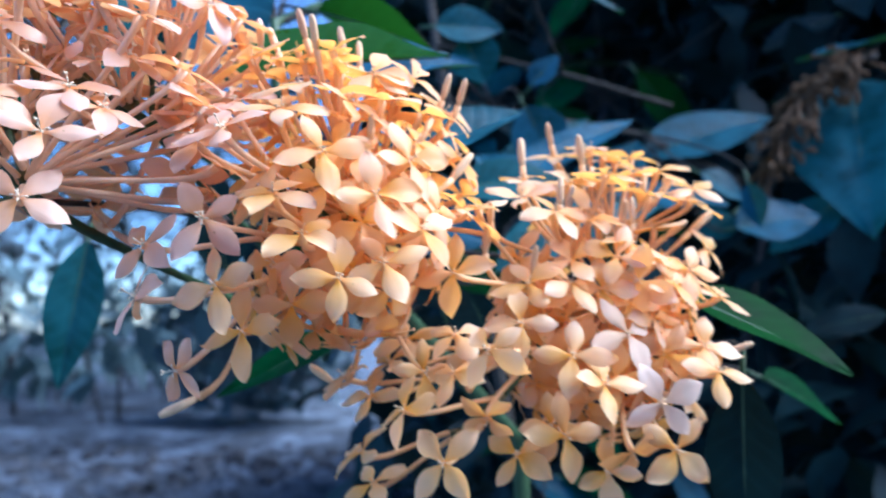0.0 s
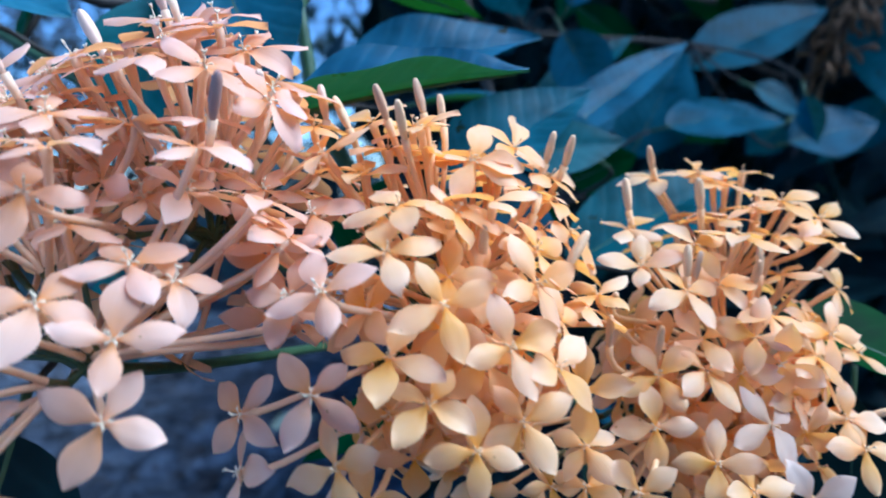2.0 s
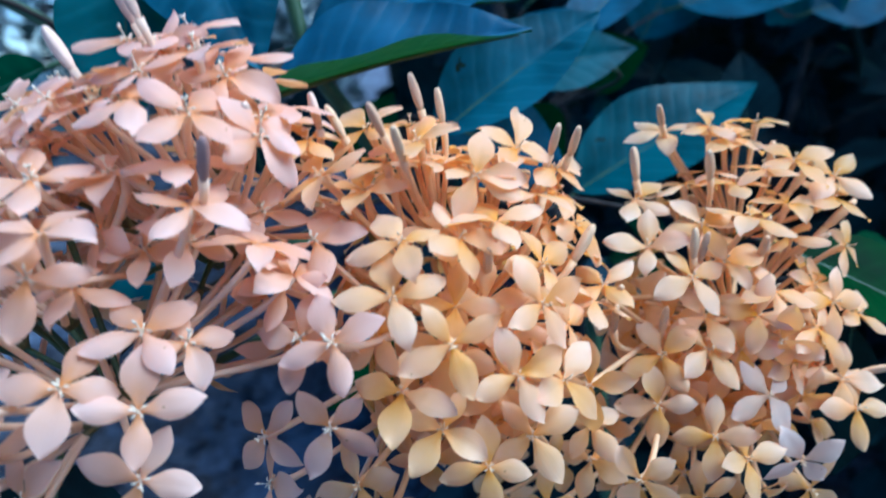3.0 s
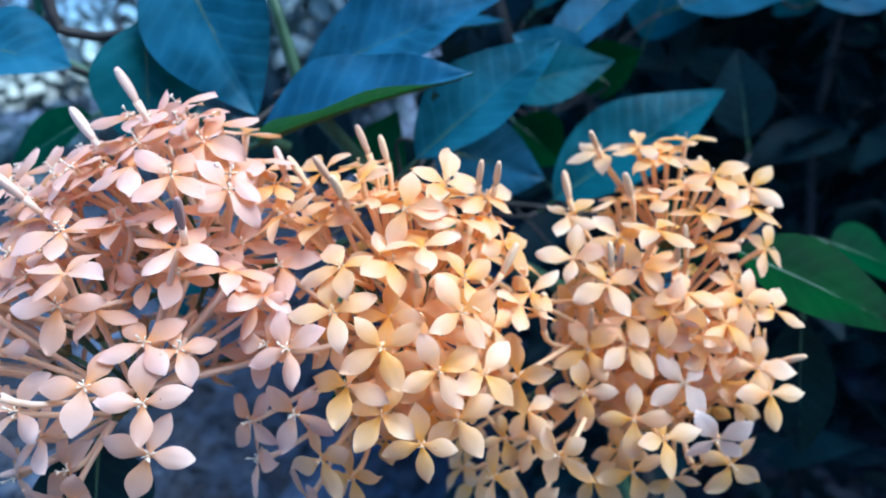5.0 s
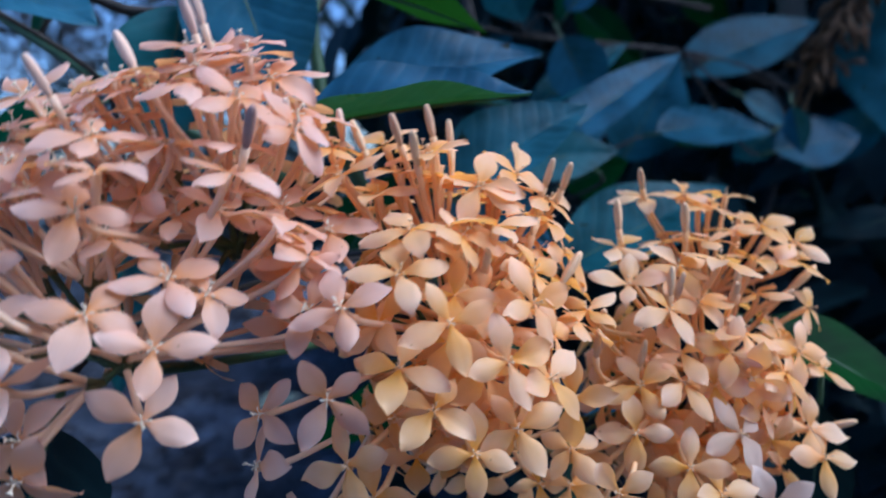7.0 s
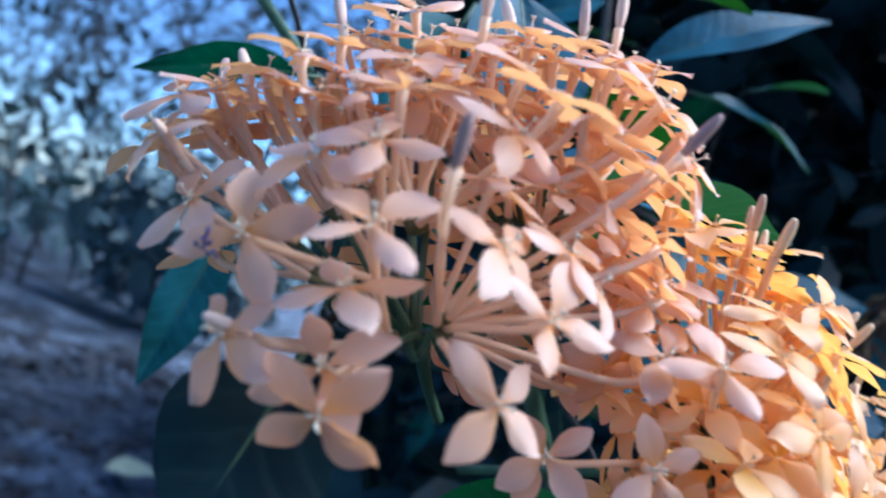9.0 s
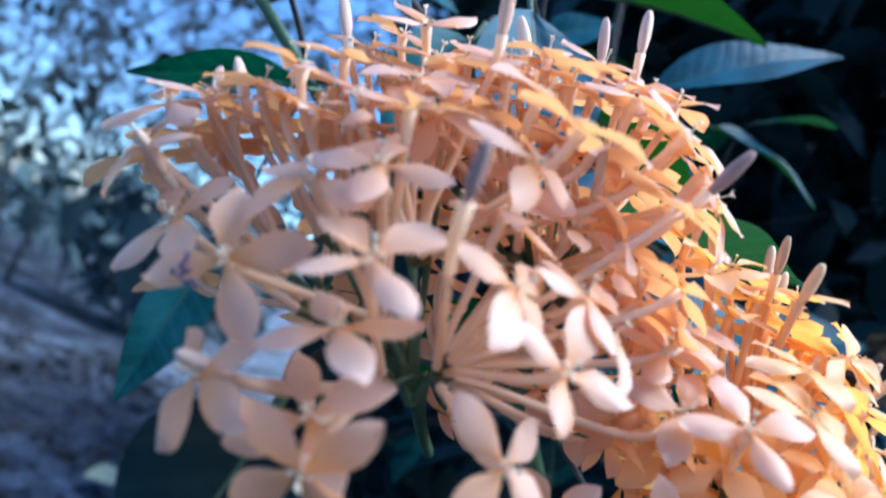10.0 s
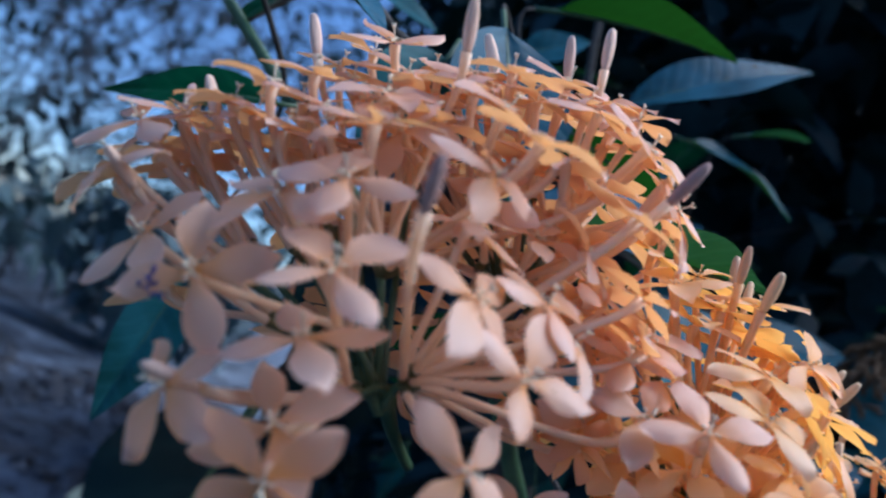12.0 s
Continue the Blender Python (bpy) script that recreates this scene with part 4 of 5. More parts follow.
RIGHT_BLOOMS_G = [
    (18.0, -37.7, -46.0, -78, 0, 0, (45, -1, 13.7), (147, 2, 14.2), (223, 1, 14.2), (313, 0, 14.2)),
    (13.8, 18.3, 62.6, -41, 76, 0, (4, -2, 13.5), (104, -3, 12.8), (194, -3, 12.8), (279, -9, 10.8)),
    (42.5, -14.0, 4.7, -42, 53, 0, (21, -3, 13.1), (105, -3, 12.8), (171, 2, 11.8), (288, -1, 11.8)),
]
RIGHT_BLOOMS_H = [
    (-57.6, -52.3, -47.4, -119, 16, 0, (48, -4, 14.2), (139, -3, 13.9), (231, -3, 14.1), (319, -2, 13.7)),
    (-69.8, -52.8, -31.1, -146, 28, 0, (24, -6, 14.0), (115, -3, 13.4), (207, -7, 13.1), (296, -3, 13.4)),
    (-43.7, -41.0, -35.0, -100, -36, 0, (41, 5, 10.8), (133, 0, 10.8), (224, 0, 12.3), (310, -4, 11.2)),
    (-54.4, -46.7, -20.3, -124, 41, 0, (64, -27, 10.8), (168, -5, 12.1), (264, -8, 12.2), (348, -3, 12.4)),
    (-53.9, -45.5, -8.1, -112, 48, 0, (41, -30, 10.8), (157, -12, 11.7), (246, -10, 11.5), (314, -11, 13.2)),
]
RIGHT_BLOOMS_I = [
    (-34.0, -37.7, -47.7, -114, 33, 0, (45, -17, 10.8), (154, -3, 12.4), (245, -3, 11.8), (334, -5, 13.5)),
    (4.4, -34.9, -47.2, -59, -43, 0, (5, 0, 12.2), (99, 3, 12.5), (194, 2, 13.4), (282, 0, 13.0)),
    (2.6, 15.8, 68.5, -49, 78, 0, (334, -18, 13.3), (47, 10, 11.4), (165, -6, 12.1), (253, -3, 12.4)),
    (0.2, -13.5, 33.2, -57, 71, 0, (57, -13, 10.8), (150, -9, 10.8), (228, -7, 12.2), (320, -8, 10.8)),
    (30.0, -7.9, 14.6, -53, 34, 0, (45, -8, 11.0), (144, -3, 10.8), (211, -9, 11.1), (315, -4, 11.4)),
]
RIGHT_BLOOMS_J = [
    (44.6, 1.0, 23.4, -40, 23, 0, (134, -4, 11.6), (216, -3, 12.6), (305, -7, 12.3), (32, -1, 11.9)),
    (1.7, -22.8, -8.9, -68, 24, 0, (78, 0, 10.8), (181, 1, 10.8), (264, -2, 11.1), (343, -6, 10.8)),
    (24.0, -23.2, -29.4, -37, 25, 0, (43, -10, 12.2), (129, 4, 11.8), (223, 13, 10.8), (306, 3, 13.9)),
    (-22.0, -32.7, -38.9, -91, 7, 0, (96, 1, 10.8), (188, 6, 10.8), (254, 0, 13.0), (340, 2, 10.8)),
    (-3.6, -33.6, -53.8, -106, 2, 0, (97, 2, 10.9), (210, 10, 10.8), (276, 1, 13.3), (357, 6, 10.8)),
]
RIGHT_BLOOMS_K = [
    (-48.3, -33.1, -16.9, -127, 12, 0, (95, 3, 10.8), (191, -1, 11.6), (269, -1, 10.9), (5, 1, 10.8)),
    (-22.1, -23.0, 14.3, -136, 25, 0, (25, 2, 10.9), (108, -3, 11.9), (194, -3, 11.7), (289, -4, 10.8)),
    (21.8, 23.3, 66.1, 32, 78, 0, (60, -7, 12.2), (154, -4, 11.5), (248, -1, 12.6), (330, 1, 11.8)),
]
RIGHT_BLOOMS_M = [
    (-84.7, -24.3, -29.8, -134, 44, 0, (16, -7, 12.6), (110, -4, 11.8), (204, -1, 13.0), (286, 1, 12.2)),
    (-88.0, -22.3, -49.8, -160, 47, 0, (6, -7, 12.6), (100, -4, 11.8), (194, -1, 13.0), (276, 1, 12.2)),
    (-84.7, -16.8, -61.7, -123, 53, 0, (53, -7, 12.6), (147, -4, 11.8), (241, -1, 13.0), (323, 1, 12.2)),
    (-78.6, -17.2, -18.4, -137, 47, 0, (68, -7, 12.5), (162, -4, 11.8), (256, -1, 12.9), (338, 1, 12.1)),
    (-72.5, -15.9, -10.2, -110, 47, 0, (31, -7, 12.6), (125, -4, 11.8), (219, -1, 13.0), (301, 1, 12.2)),
    (-94.5, -21.4, -23.1, -159, 46, 0, (30, -7, 12.6), (124, -4, 11.8), (218, -1, 13.0), (300, 1, 12.2)),
]
RIGHT_BLOOMS = RIGHT_BLOOMS_A + RIGHT_BLOOMS_B + RIGHT_BLOOMS_C + RIGHT_BLOOMS_D + RIGHT_BLOOMS_E + RIGHT_BLOOMS_F + RIGHT_BLOOMS_G + RIGHT_BLOOMS_H + RIGHT_BLOOMS_I + RIGHT_BLOOMS_J + RIGHT_BLOOMS_K + RIGHT_BLOOMS_M
RIGHT_BUDS = [
    (-13.6, 16.2, 70.6, -113, 56, 10.0), (-27.6, -3.3, 57.2, 159, 87, 11.3), (26.6, 5.0, 44.4, 6, 52, 12.3),
    (38.4, 3.1, 30.3, 3, 42, 13.4), (-43.6, -36.7, 19.0, -56, 80, 10.0), (-27.0, -28.3, 12.8, -48, 76, 10.0),
    (-16.7, -28.5, 37.1, -13, 86, 10.0), (-14.1, -26.0, 34.8, -7, 74, 10.0), (26.4, -6.1, 27.9, -34, 34, 10.0),
    (12.9, -10.6, 32.6, -70, 88, 10.0), (24.0, 16.9, 48.0, 20, 81, 12.2), (42.5, -17.9, -15.9, -26, 22, 10.0),
    (-41.5, -33.6, 30.1, -90, 37, 10.0), (-4.9, -8.2, 56.2, -112, 64, 11.7), (7.7, -17.6, 30.8, -87, 60, 10.0),
    (5.8, -28.1, 9.3, -82, 38, 10.0),
]
# leaves: base, tip, width, how far they face the path, bend, fold, colour (0 open, 1 green with shade in it, 2
# near-black for shade)
LEAVES_A = [
    ((-0.090, 0.265, 0.903), (0.000, 0.270, 0.918), 0.046, .25, .10, 34, 0),
    ((-0.087, 0.330, 0.919), (0.014, 0.340, 0.945), 0.054, .45, .15, 18, 0),
    ((-0.039, 0.325, 0.872), (0.037, 0.348, 0.917), 0.047, .50, .12, 24, 0),
    ((0.024, 0.370, 0.827), (0.122, 0.390, 0.872), 0.060, .45, .10, 18, 0),
    ((0.138, 0.576, 0.904), (0.237, 0.580, 0.914), 0.07, .40, .25, 5, 0),
    ((0.177, 0.640, 0.957), (0.314, 0.657, 1.010), 0.072, .55, .12, 8, 0),
    ((0.115, 0.600, 0.881), (0.167, 0.610, 0.968), 0.074, .80, .10, 10, 0),
    ((0.029, 0.550, 0.924), (0.116, 0.580, 0.980), 0.036, .50, .05, 15, 0),
]
LEAVES_B = [
    ((0.260, 0.640, 0.900), (0.228, 0.640, 0.878), 0.04, .70, .15, 5, 0),
    ((-0.124, 0.310, 0.985), (-0.097, 0.285, 0.912), 0.058, 0.8, .10, 8, 0),
    ((-0.141, 0.300, 0.958), (-0.152, 0.285, 0.898), 0.047, .85, .10, 10, 0),
    ((-0.214, 0.270, 0.966), (-0.162, 0.270, 0.949), 0.05, .40, .12, 10, 0),
    ((0.413, 0.700, 1.053), (0.368, 0.600, 0.880), 0.13, .80, .12, 6, 0),
    ((0.487, 0.700, 1.101), (0.360, 0.700, 1.082), 0.036, .30, .10, 10, 0),
    ((0.376, 0.660, 0.918), (0.301, 0.660, 0.865), 0.048, .70, .10, 8, 0),
    ((0.219, 0.600, 0.932), (0.260, 0.600, 0.907), 0.032, .50, .10, 10, 0),
]
LEAVES_C = [
    ((0.261, 0.600, 0.921), (0.270, 0.600, 0.880), 0.024, .70, .10, 10, 0),
    ((0.101, 0.300, 0.812), (0.161, 0.270, 0.781), 0.046, .25, .10, 12, 1),
    ((0.128, 0.300, 0.774), (0.125, 0.300, 0.692), 0.032, .80, .10, 8, 2),
    ((-0.220, 0.385, 0.848), (-0.228, 0.375, 0.761), 0.032, .8, .12, 12, 0),
    ((-0.143, 0.185, 0.821), (-0.149, 0.168, 0.785), 0.040, 0.75, .10, 8, 2),
    ((-0.042, 0.290, 0.795), (-0.100, 0.280, 0.771), 0.028, .4, .1, 8, 1),
    ((-0.204, 0.330, 0.922), (-0.273, 0.330, 0.903), 0.034, .5, .15, 10, 1),
    ((-0.221, 0.360, 0.993), (-0.248, 0.360, 0.958), 0.028, .30, .10, 8, 1),
]
LEAVES_D = [
    ((-0.209, 0.420, 1.037), (-0.159, 0.420, 1.027), 0.024, .50, .10, 8, 0),
    ((-0.103, 0.360, 1.033), (-0.008, 0.360, 1.057), 0.04, .15, .15, 25, 1),
    ((-0.042, 0.400, 1.021), (0.055, 0.400, 1.103), 0.044, .42, .20, 10, 0),
    ((-0.017, 0.500, 1.031), (0.038, 0.500, 1.029), 0.04, .60, .10, 10, 0),
    ((-0.077, 0.360, 0.977), (-0.009, 0.360, 0.957), 0.036, -.3, .15, 15, 1),
    ((0.056, 0.450, 0.883), (0.013, 0.450, 0.915), 0.036, .6, .1, 10, 0),
    ((0.000, 0.420, 0.885), (0.070, 0.420, 0.892), 0.04, .6, .1, 10, 0),
    ((-0.036, 0.360, 0.870), (0.021, 0.360, 0.842), 0.05, .8, .1, 5, 0),
]
LEAVES_E = [
    ((0.067, 0.600, 0.904), (0.106, 0.600, 0.926), 0.04, .7, .1, 8, 0),
    ((0.179, 0.400, 0.766), (0.224, 0.400, 0.741), 0.05, .3, .1, 10, 1),
    ((0.169, 0.520, 0.805), (0.170, 0.540, 0.869), 0.046, .6, .1, 8, 2),
    ((-0.053, 0.450, 0.925), (0.010, 0.450, 0.927), 0.04, .15, .1, 12, 0),
    ((-0.107, 0.450, 1.048), (-0.068, 0.450, 1.078), 0.03, .5, .1, 8, 0),
    ((0.074, 0.500, 1.087), (0.121, 0.500, 1.107), 0.04, .2, .15, 8, 0),
    ((0.036, 0.500, 1.065), (0.134, 0.500, 1.062), 0.03, .4, .35, 8, 0),
]
LEAVES_F = [
    ((0.027, 0.450, 0.891), (0.141, 0.520, 0.967), 0.04, .5, .1, 10, 0),
    ((0.057, 0.550, 0.980), (0.084, 0.550, 0.923), 0.05, .7, .1, 8, 0),
    ((0.007, 0.500, 1.019), (0.023, 0.500, 0.983), 0.044, .7, .1, 8, 0),
    ((0.062, 0.550, 0.998), (0.086, 0.550, 1.027), 0.026, .6, .1, 8, 0),
    ((0.254, 0.620, 0.884), (0.334, 0.620, 0.898), 0.06, .6, .1, 8, 0),
]
# leaves behind the heads, the shade there put into their darker colours
LEAVES_G = [
    ((-0.167, 0.470, 0.836), (-0.171, 0.450, 0.906), 0.046, .7, .1, 10, 2),
    ((-0.154, 0.500, 0.826), (-0.117, 0.480, 0.894), 0.048, .7, .1, 10, 2),
    ((-0.107, 0.460, 0.826), (-0.071, 0.440, 0.880), 0.046, .7, .1, 10, 1),
    ((-0.073, 0.500, 0.813), (-0.096, 0.480, 0.857), 0.05, .7, .1, 10, 2),
    ((-0.011, 0.470, 0.808), (-0.032, 0.450, 0.866), 0.05, .7, .1, 10, 2),
    ((0.003, 0.500, 0.851), (0.033, 0.480, 0.819), 0.046, .7, .1, 10, 1),
    ((0.021, 0.520, 0.793), (0.002, 0.500, 0.832), 0.05, .7, .1, 10, 2),
    ((0.053, 0.530, 0.866), (0.097, 0.510, 0.883), 0.044, .7, .1, 10, 1),
]
LEAVES = LEAVES_A + LEAVES_B + LEAVES_C + LEAVES_D + LEAVES_E + LEAVES_F + LEAVES_G

# ---- the setting ----
def ground_sheet():
    n = 90
    verts, faces = [], []
    for i in range(n + 1):
        for j in range(n + 1):
            u, v = i / n * 2 - 1, j / n * 2 - 1
            x, y = 60 * u * abs(u) ** 1.6, 60 * v * abs(v) ** 1.6
            h = 0.05 * noise.noise((x * 1.3, y * 1.3, 0)) + 0.02 * noise.noise((x * 6, y * 6, 3))
            verts.append((x, y, h))
    for i in range(n):
        for j in range(n):
            a = i * (n + 1) + j
            faces.append((a, a + n + 1, a + n + 2, a + 1))
    return tagged(new("ground", mesh_of("ground", verts, faces, (GROUND,))), "grey stony soil with scattered dry litter", "ground", kind="structure")


ground_sheet()


def scatter_litter():
    """Dry curled leaves and pebbles on the soil."""
    rng = random.Random(11)
    verts, faces = [], []
    for _ in range(5200):
        x, y = rng.uniform(-2.6, 1.4), 0.1 + 3.4 * rng.random()
        z = 0.05 * noise.noise((x * 1.3, y * 1.3, 0)) + 0.02 * noise.noise((x * 6, y * 6, 3)) + 0.004
        m = pose(x, y, z, rng.uniform(-25, 25), rng.uniform(-25, 25), rng.uniform(0, 360)) @ Matrix.Scale(rng.uniform(0.012, 0.05), 4)
        s = len(verts)
        lift = rng.uniform(0.05, 0.3)
        for px, py, pz in ((-1, 0, lift), (-0.4, 0.36, 0), (-0.4, 0, -0.05), (-0.4, -0.36, 0), (0.4, 0.34, 0), (0.4, 0, -0.05), (0.4, -0.34, 0), (1, 0, lift)):
            verts.append(m @ Vector((px, py, pz)))
        faces += [tuple(s + k for k in q) for q in ((0, 2, 1), (0, 3, 2), (1, 2, 5, 4), (2, 3, 6, 5), (4, 5, 7), (5, 6, 7))]
    for _ in range(420):
        x, y, a = rng.uniform(-2.4, 0.8), 0.3 + 3.0 * rng.random(), rng.uniform(0, 2 * math.pi)
        z = 0.05 * noise.noise((x * 1.3, y * 1.3, 0)) + 0.03
        n = rng.uniform(0.05, 0.22)
        d = Vector((math.cos(a), math.sin(a), rng.uniform(-0.05, 0.15))) * n
        p = Vector((x, y, z))
        tube([p - d, p + Vector((rng.gauss(0, 0.02), rng.gauss(0, 0.02), 0.01)), p + d], [0.003, 0.004, 0.002], 4, verts, faces, cap=False)
    tagged(new("leaf_litter", mesh_of("leaf_litter", verts, faces, (LITTER,))), "pale dry fallen leaves scattered on soil", "leaf litter", kind="stuff")


scatter_litter()


def scatter_clods():
    """Lumps of earth and stones, half sunk in the soil."""
    rng = random.Random(12)
    verts, faces = [], []
    for _ in range(2600):
        x, y = rng.uniform(-3.2, 0.9), 0.2 + 4.2 * rng.random()
        z = 0.05 * noise.noise((x * 1.3, y * 1.3, 0)) + 0.02 * noise.noise((x * 6, y * 6, 3))
        r = rng.choice((0.012, 0.018, 0.025, 0.03, 0.05))
        m = pose(x, y, z - r * 0.15, 0, 0, rng.uniform(0, 360)) @ Matrix.Diagonal((r * rng.uniform(0.8, 1.6), r, r * rng.uniform(0.5, 1.0), 1))
        s = len(verts)
        for ring, (rad, h) in enumerate(((1.0, 0.0), (0.85, 0.5), (0.4, 0.9))):
            for k in range(6):
                a, q = math.pi * k / 3 + 0.4 * ring, rad * rng.uniform(0.75, 1.15)
                verts.append(m @ Vector((q * math.cos(a), q * math.sin(a), h + rng.uniform(-0.12, 0.12))))
        for g in range(2):
            for k in range(6):
                a, b = s + g * 6 + k, s + g * 6 + (k + 1) % 6
                faces.append((a, b, b + 6, a + 6))
        faces.append(tuple(s + 12 + k for k in range(6)))
    tagged(new("soil_clods", mesh_of("soil_clods", verts, faces, (CLOD,))), "dark grey lumps of earth and small stones", "soil", kind="stuff")


scatter_clods()


def foliage(name, count, place_of, size, mats, seed, label, category):
    """Many small leaves as one mass."""
    rng = random.Random(seed)
    verts, faces = [], []
    for _ in range(count):
        p, k = place_of(rng), rng.uniform(*size)
        m = Matrix.Translation(p) @ pose(0, 0, 0, rng.gauss(0, 28), rng.gauss(20, 30), rng.uniform(0, 360)) @ Matrix.Scale(k, 4)
        s = len(verts)
        for px, py, pz in ((0, 0, 0), (0.3, 0.2, 0.05), (0.3, 0, 0), (0.3, -0.2, 0.05), (0.65, 0.19, 0.02), (0.65, 0, -0.03), (0.65, -0.19, 0.02), (1, 0, -0.14)):
            verts.append(m @ Vector((px, py, pz)))
        faces += [tuple(s + q for q in g) for g in ((0, 2, 1), (0, 3, 2), (1, 2, 5, 4), (2, 3, 6, 5), (4, 5, 7), (5, 6, 7))]
    return tagged(new(name, mesh_of(name, verts, faces, mats)), label, category, kind="stuff")


# a deep shrub bed closes the right and the back; a crown is added over it to block light
def shrub_spot(r):
    """Inside a row of shrubs: an uneven front, a wavy top, rounded ends."""
    while True:
        x, z = r.uniform(-0.16, 2.7), r.uniform(0.0, 2.5)
        top = 2.15 + 0.35 * noise.noise((x * 1.7, 0, 4)) - 0.5 * max(0.0, (x - 2.2) / 0.5) ** 2 - 0.7 * max(0.0, (0.05 - x) / 0.21) ** 2
        if z < top:
            return Vector((x, 0.80 + 0.10 * max(0.0, noise.noise((x * 3, z * 3, 9))) + (1.3 - 0.3 * max(0.0, z - 1.6)) * r.random() ** 1.4, z))


def crown_spot(r):
    """Inside a flattened crown with an uneven rim."""
    while True:
        x, y, z = r.uniform(-0.2, 3.4), r.uniform(0.6, 3.3), r.uniform(1.45, 2.4)
        reach = ((x - 1.55) / 1.75) ** 4 + ((y - 1.95) / 1.37) ** 4 + ((z - 1.9) / 0.44) ** 4
        if reach < 1.0 + 0.9 * noise.noise((x * 2.2, y * 2.2, z * 2.2)):
            return Vector((x, y, z))


# near-black leaf colour stands in for the deep shade among these shrubs
foliage("shrub_mass", 7000, shrub_spot, (0.07, 0.15), (LEAF_SHADED,), 21, "dense green shrubs, deep shade put into their near-black colour", "shrubs")
CROWN = foliage("crown", 10000, crown_spot, (0.09, 0.18), (LEAF_SHADED,), 22, "foliage added to block light", "tree")


def added_shade_tree(crown):
    """A low spreading tree added to shade the shrubs: a leaning trunk, forking limbs, the crown on them."""
    rng = random.Random(26)
    tree = tagged(new("added_shade_tree"), "low spreading tree added to shade the shrubs", "tree")
    tree.location = (1.75, 2.05, 0.0)
    v, f = tube([(0, 0, -0.1), (0.03, 0.02, 0.5), (-0.05, 0.0, 1.0), (-0.02, -0.05, 1.5), (0.0, 0.0, 1.95)], [0.11, 0.085, 0.075, 0.065, 0.04], 10)
    part("trunk", mesh_of("trunk", v, f, (STEM_BROWN_SHADED,)), tree)
    for k in range(9):
        a = 2 * math.pi * k / 9 + rng.uniform(-0.2, 0.2)
        p = Vector((-0.04, -0.02, rng.uniform(1.05, 1.6)))
        q = Vector((1.35 * math.cos(a), 1.05 * math.sin(a), rng.uniform(1.75, 2.1)))
        v, f = tube(bezier(p, p + Vector((q.x * 0.2, q.y * 0.2, 0.3)), q - Vector((q.x * 0.3, q.y * 0.3, -0.05)), q, 9), [0.036, 0.032, 0.028, 0.024, 0.02, 0.016, 0.012, 0.009, 0.006], 7)
        part("limb", mesh_of("limb", v, f, (STEM_BROWN_SHADED,)), tree)
    for key in list(crown.keys()):
        del crown[key]
    crown.parent = tree
    crown.matrix_parent_inverse = Matrix.Translation((-1.75, -2.05, 0.0))


added_shade_tree(CROWN)


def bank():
    """An added near-black sheet: closes the place behind the shrubs, and unseen behind the camera blocks sky light."""
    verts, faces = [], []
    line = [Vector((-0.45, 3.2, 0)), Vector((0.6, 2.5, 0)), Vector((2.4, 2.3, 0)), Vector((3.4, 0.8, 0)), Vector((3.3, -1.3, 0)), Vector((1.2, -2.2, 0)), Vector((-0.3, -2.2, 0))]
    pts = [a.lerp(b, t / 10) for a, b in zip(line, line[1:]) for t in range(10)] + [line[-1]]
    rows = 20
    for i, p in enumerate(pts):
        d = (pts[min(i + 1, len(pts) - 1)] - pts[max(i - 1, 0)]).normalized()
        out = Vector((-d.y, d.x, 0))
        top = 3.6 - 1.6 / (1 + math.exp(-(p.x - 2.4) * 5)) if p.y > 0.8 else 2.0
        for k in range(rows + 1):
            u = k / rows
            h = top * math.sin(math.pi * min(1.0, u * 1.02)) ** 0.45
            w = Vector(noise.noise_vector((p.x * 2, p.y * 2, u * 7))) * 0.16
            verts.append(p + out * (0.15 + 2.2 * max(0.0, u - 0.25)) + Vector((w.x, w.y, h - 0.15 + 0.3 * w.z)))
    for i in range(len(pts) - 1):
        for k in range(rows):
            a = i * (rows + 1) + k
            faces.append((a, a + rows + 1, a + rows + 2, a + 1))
    tagged(new("backdrop", mesh_of("backdrop", verts, faces, (BACKING,))), "near-black backing added behind the shrubs and the camera", "bank", kind="structure")
    foliage("bank_leaves", 9000, lambda r: r.choice(verts) + Vector((r.gauss(0, 0.14), r.gauss(0, 0.14), r.gauss(0.02, 0.12))), (0.14, 0.34), (LEAF_SHADED,), 27,
            "leaves added over the near-black backing", "bank foliage")


bank()


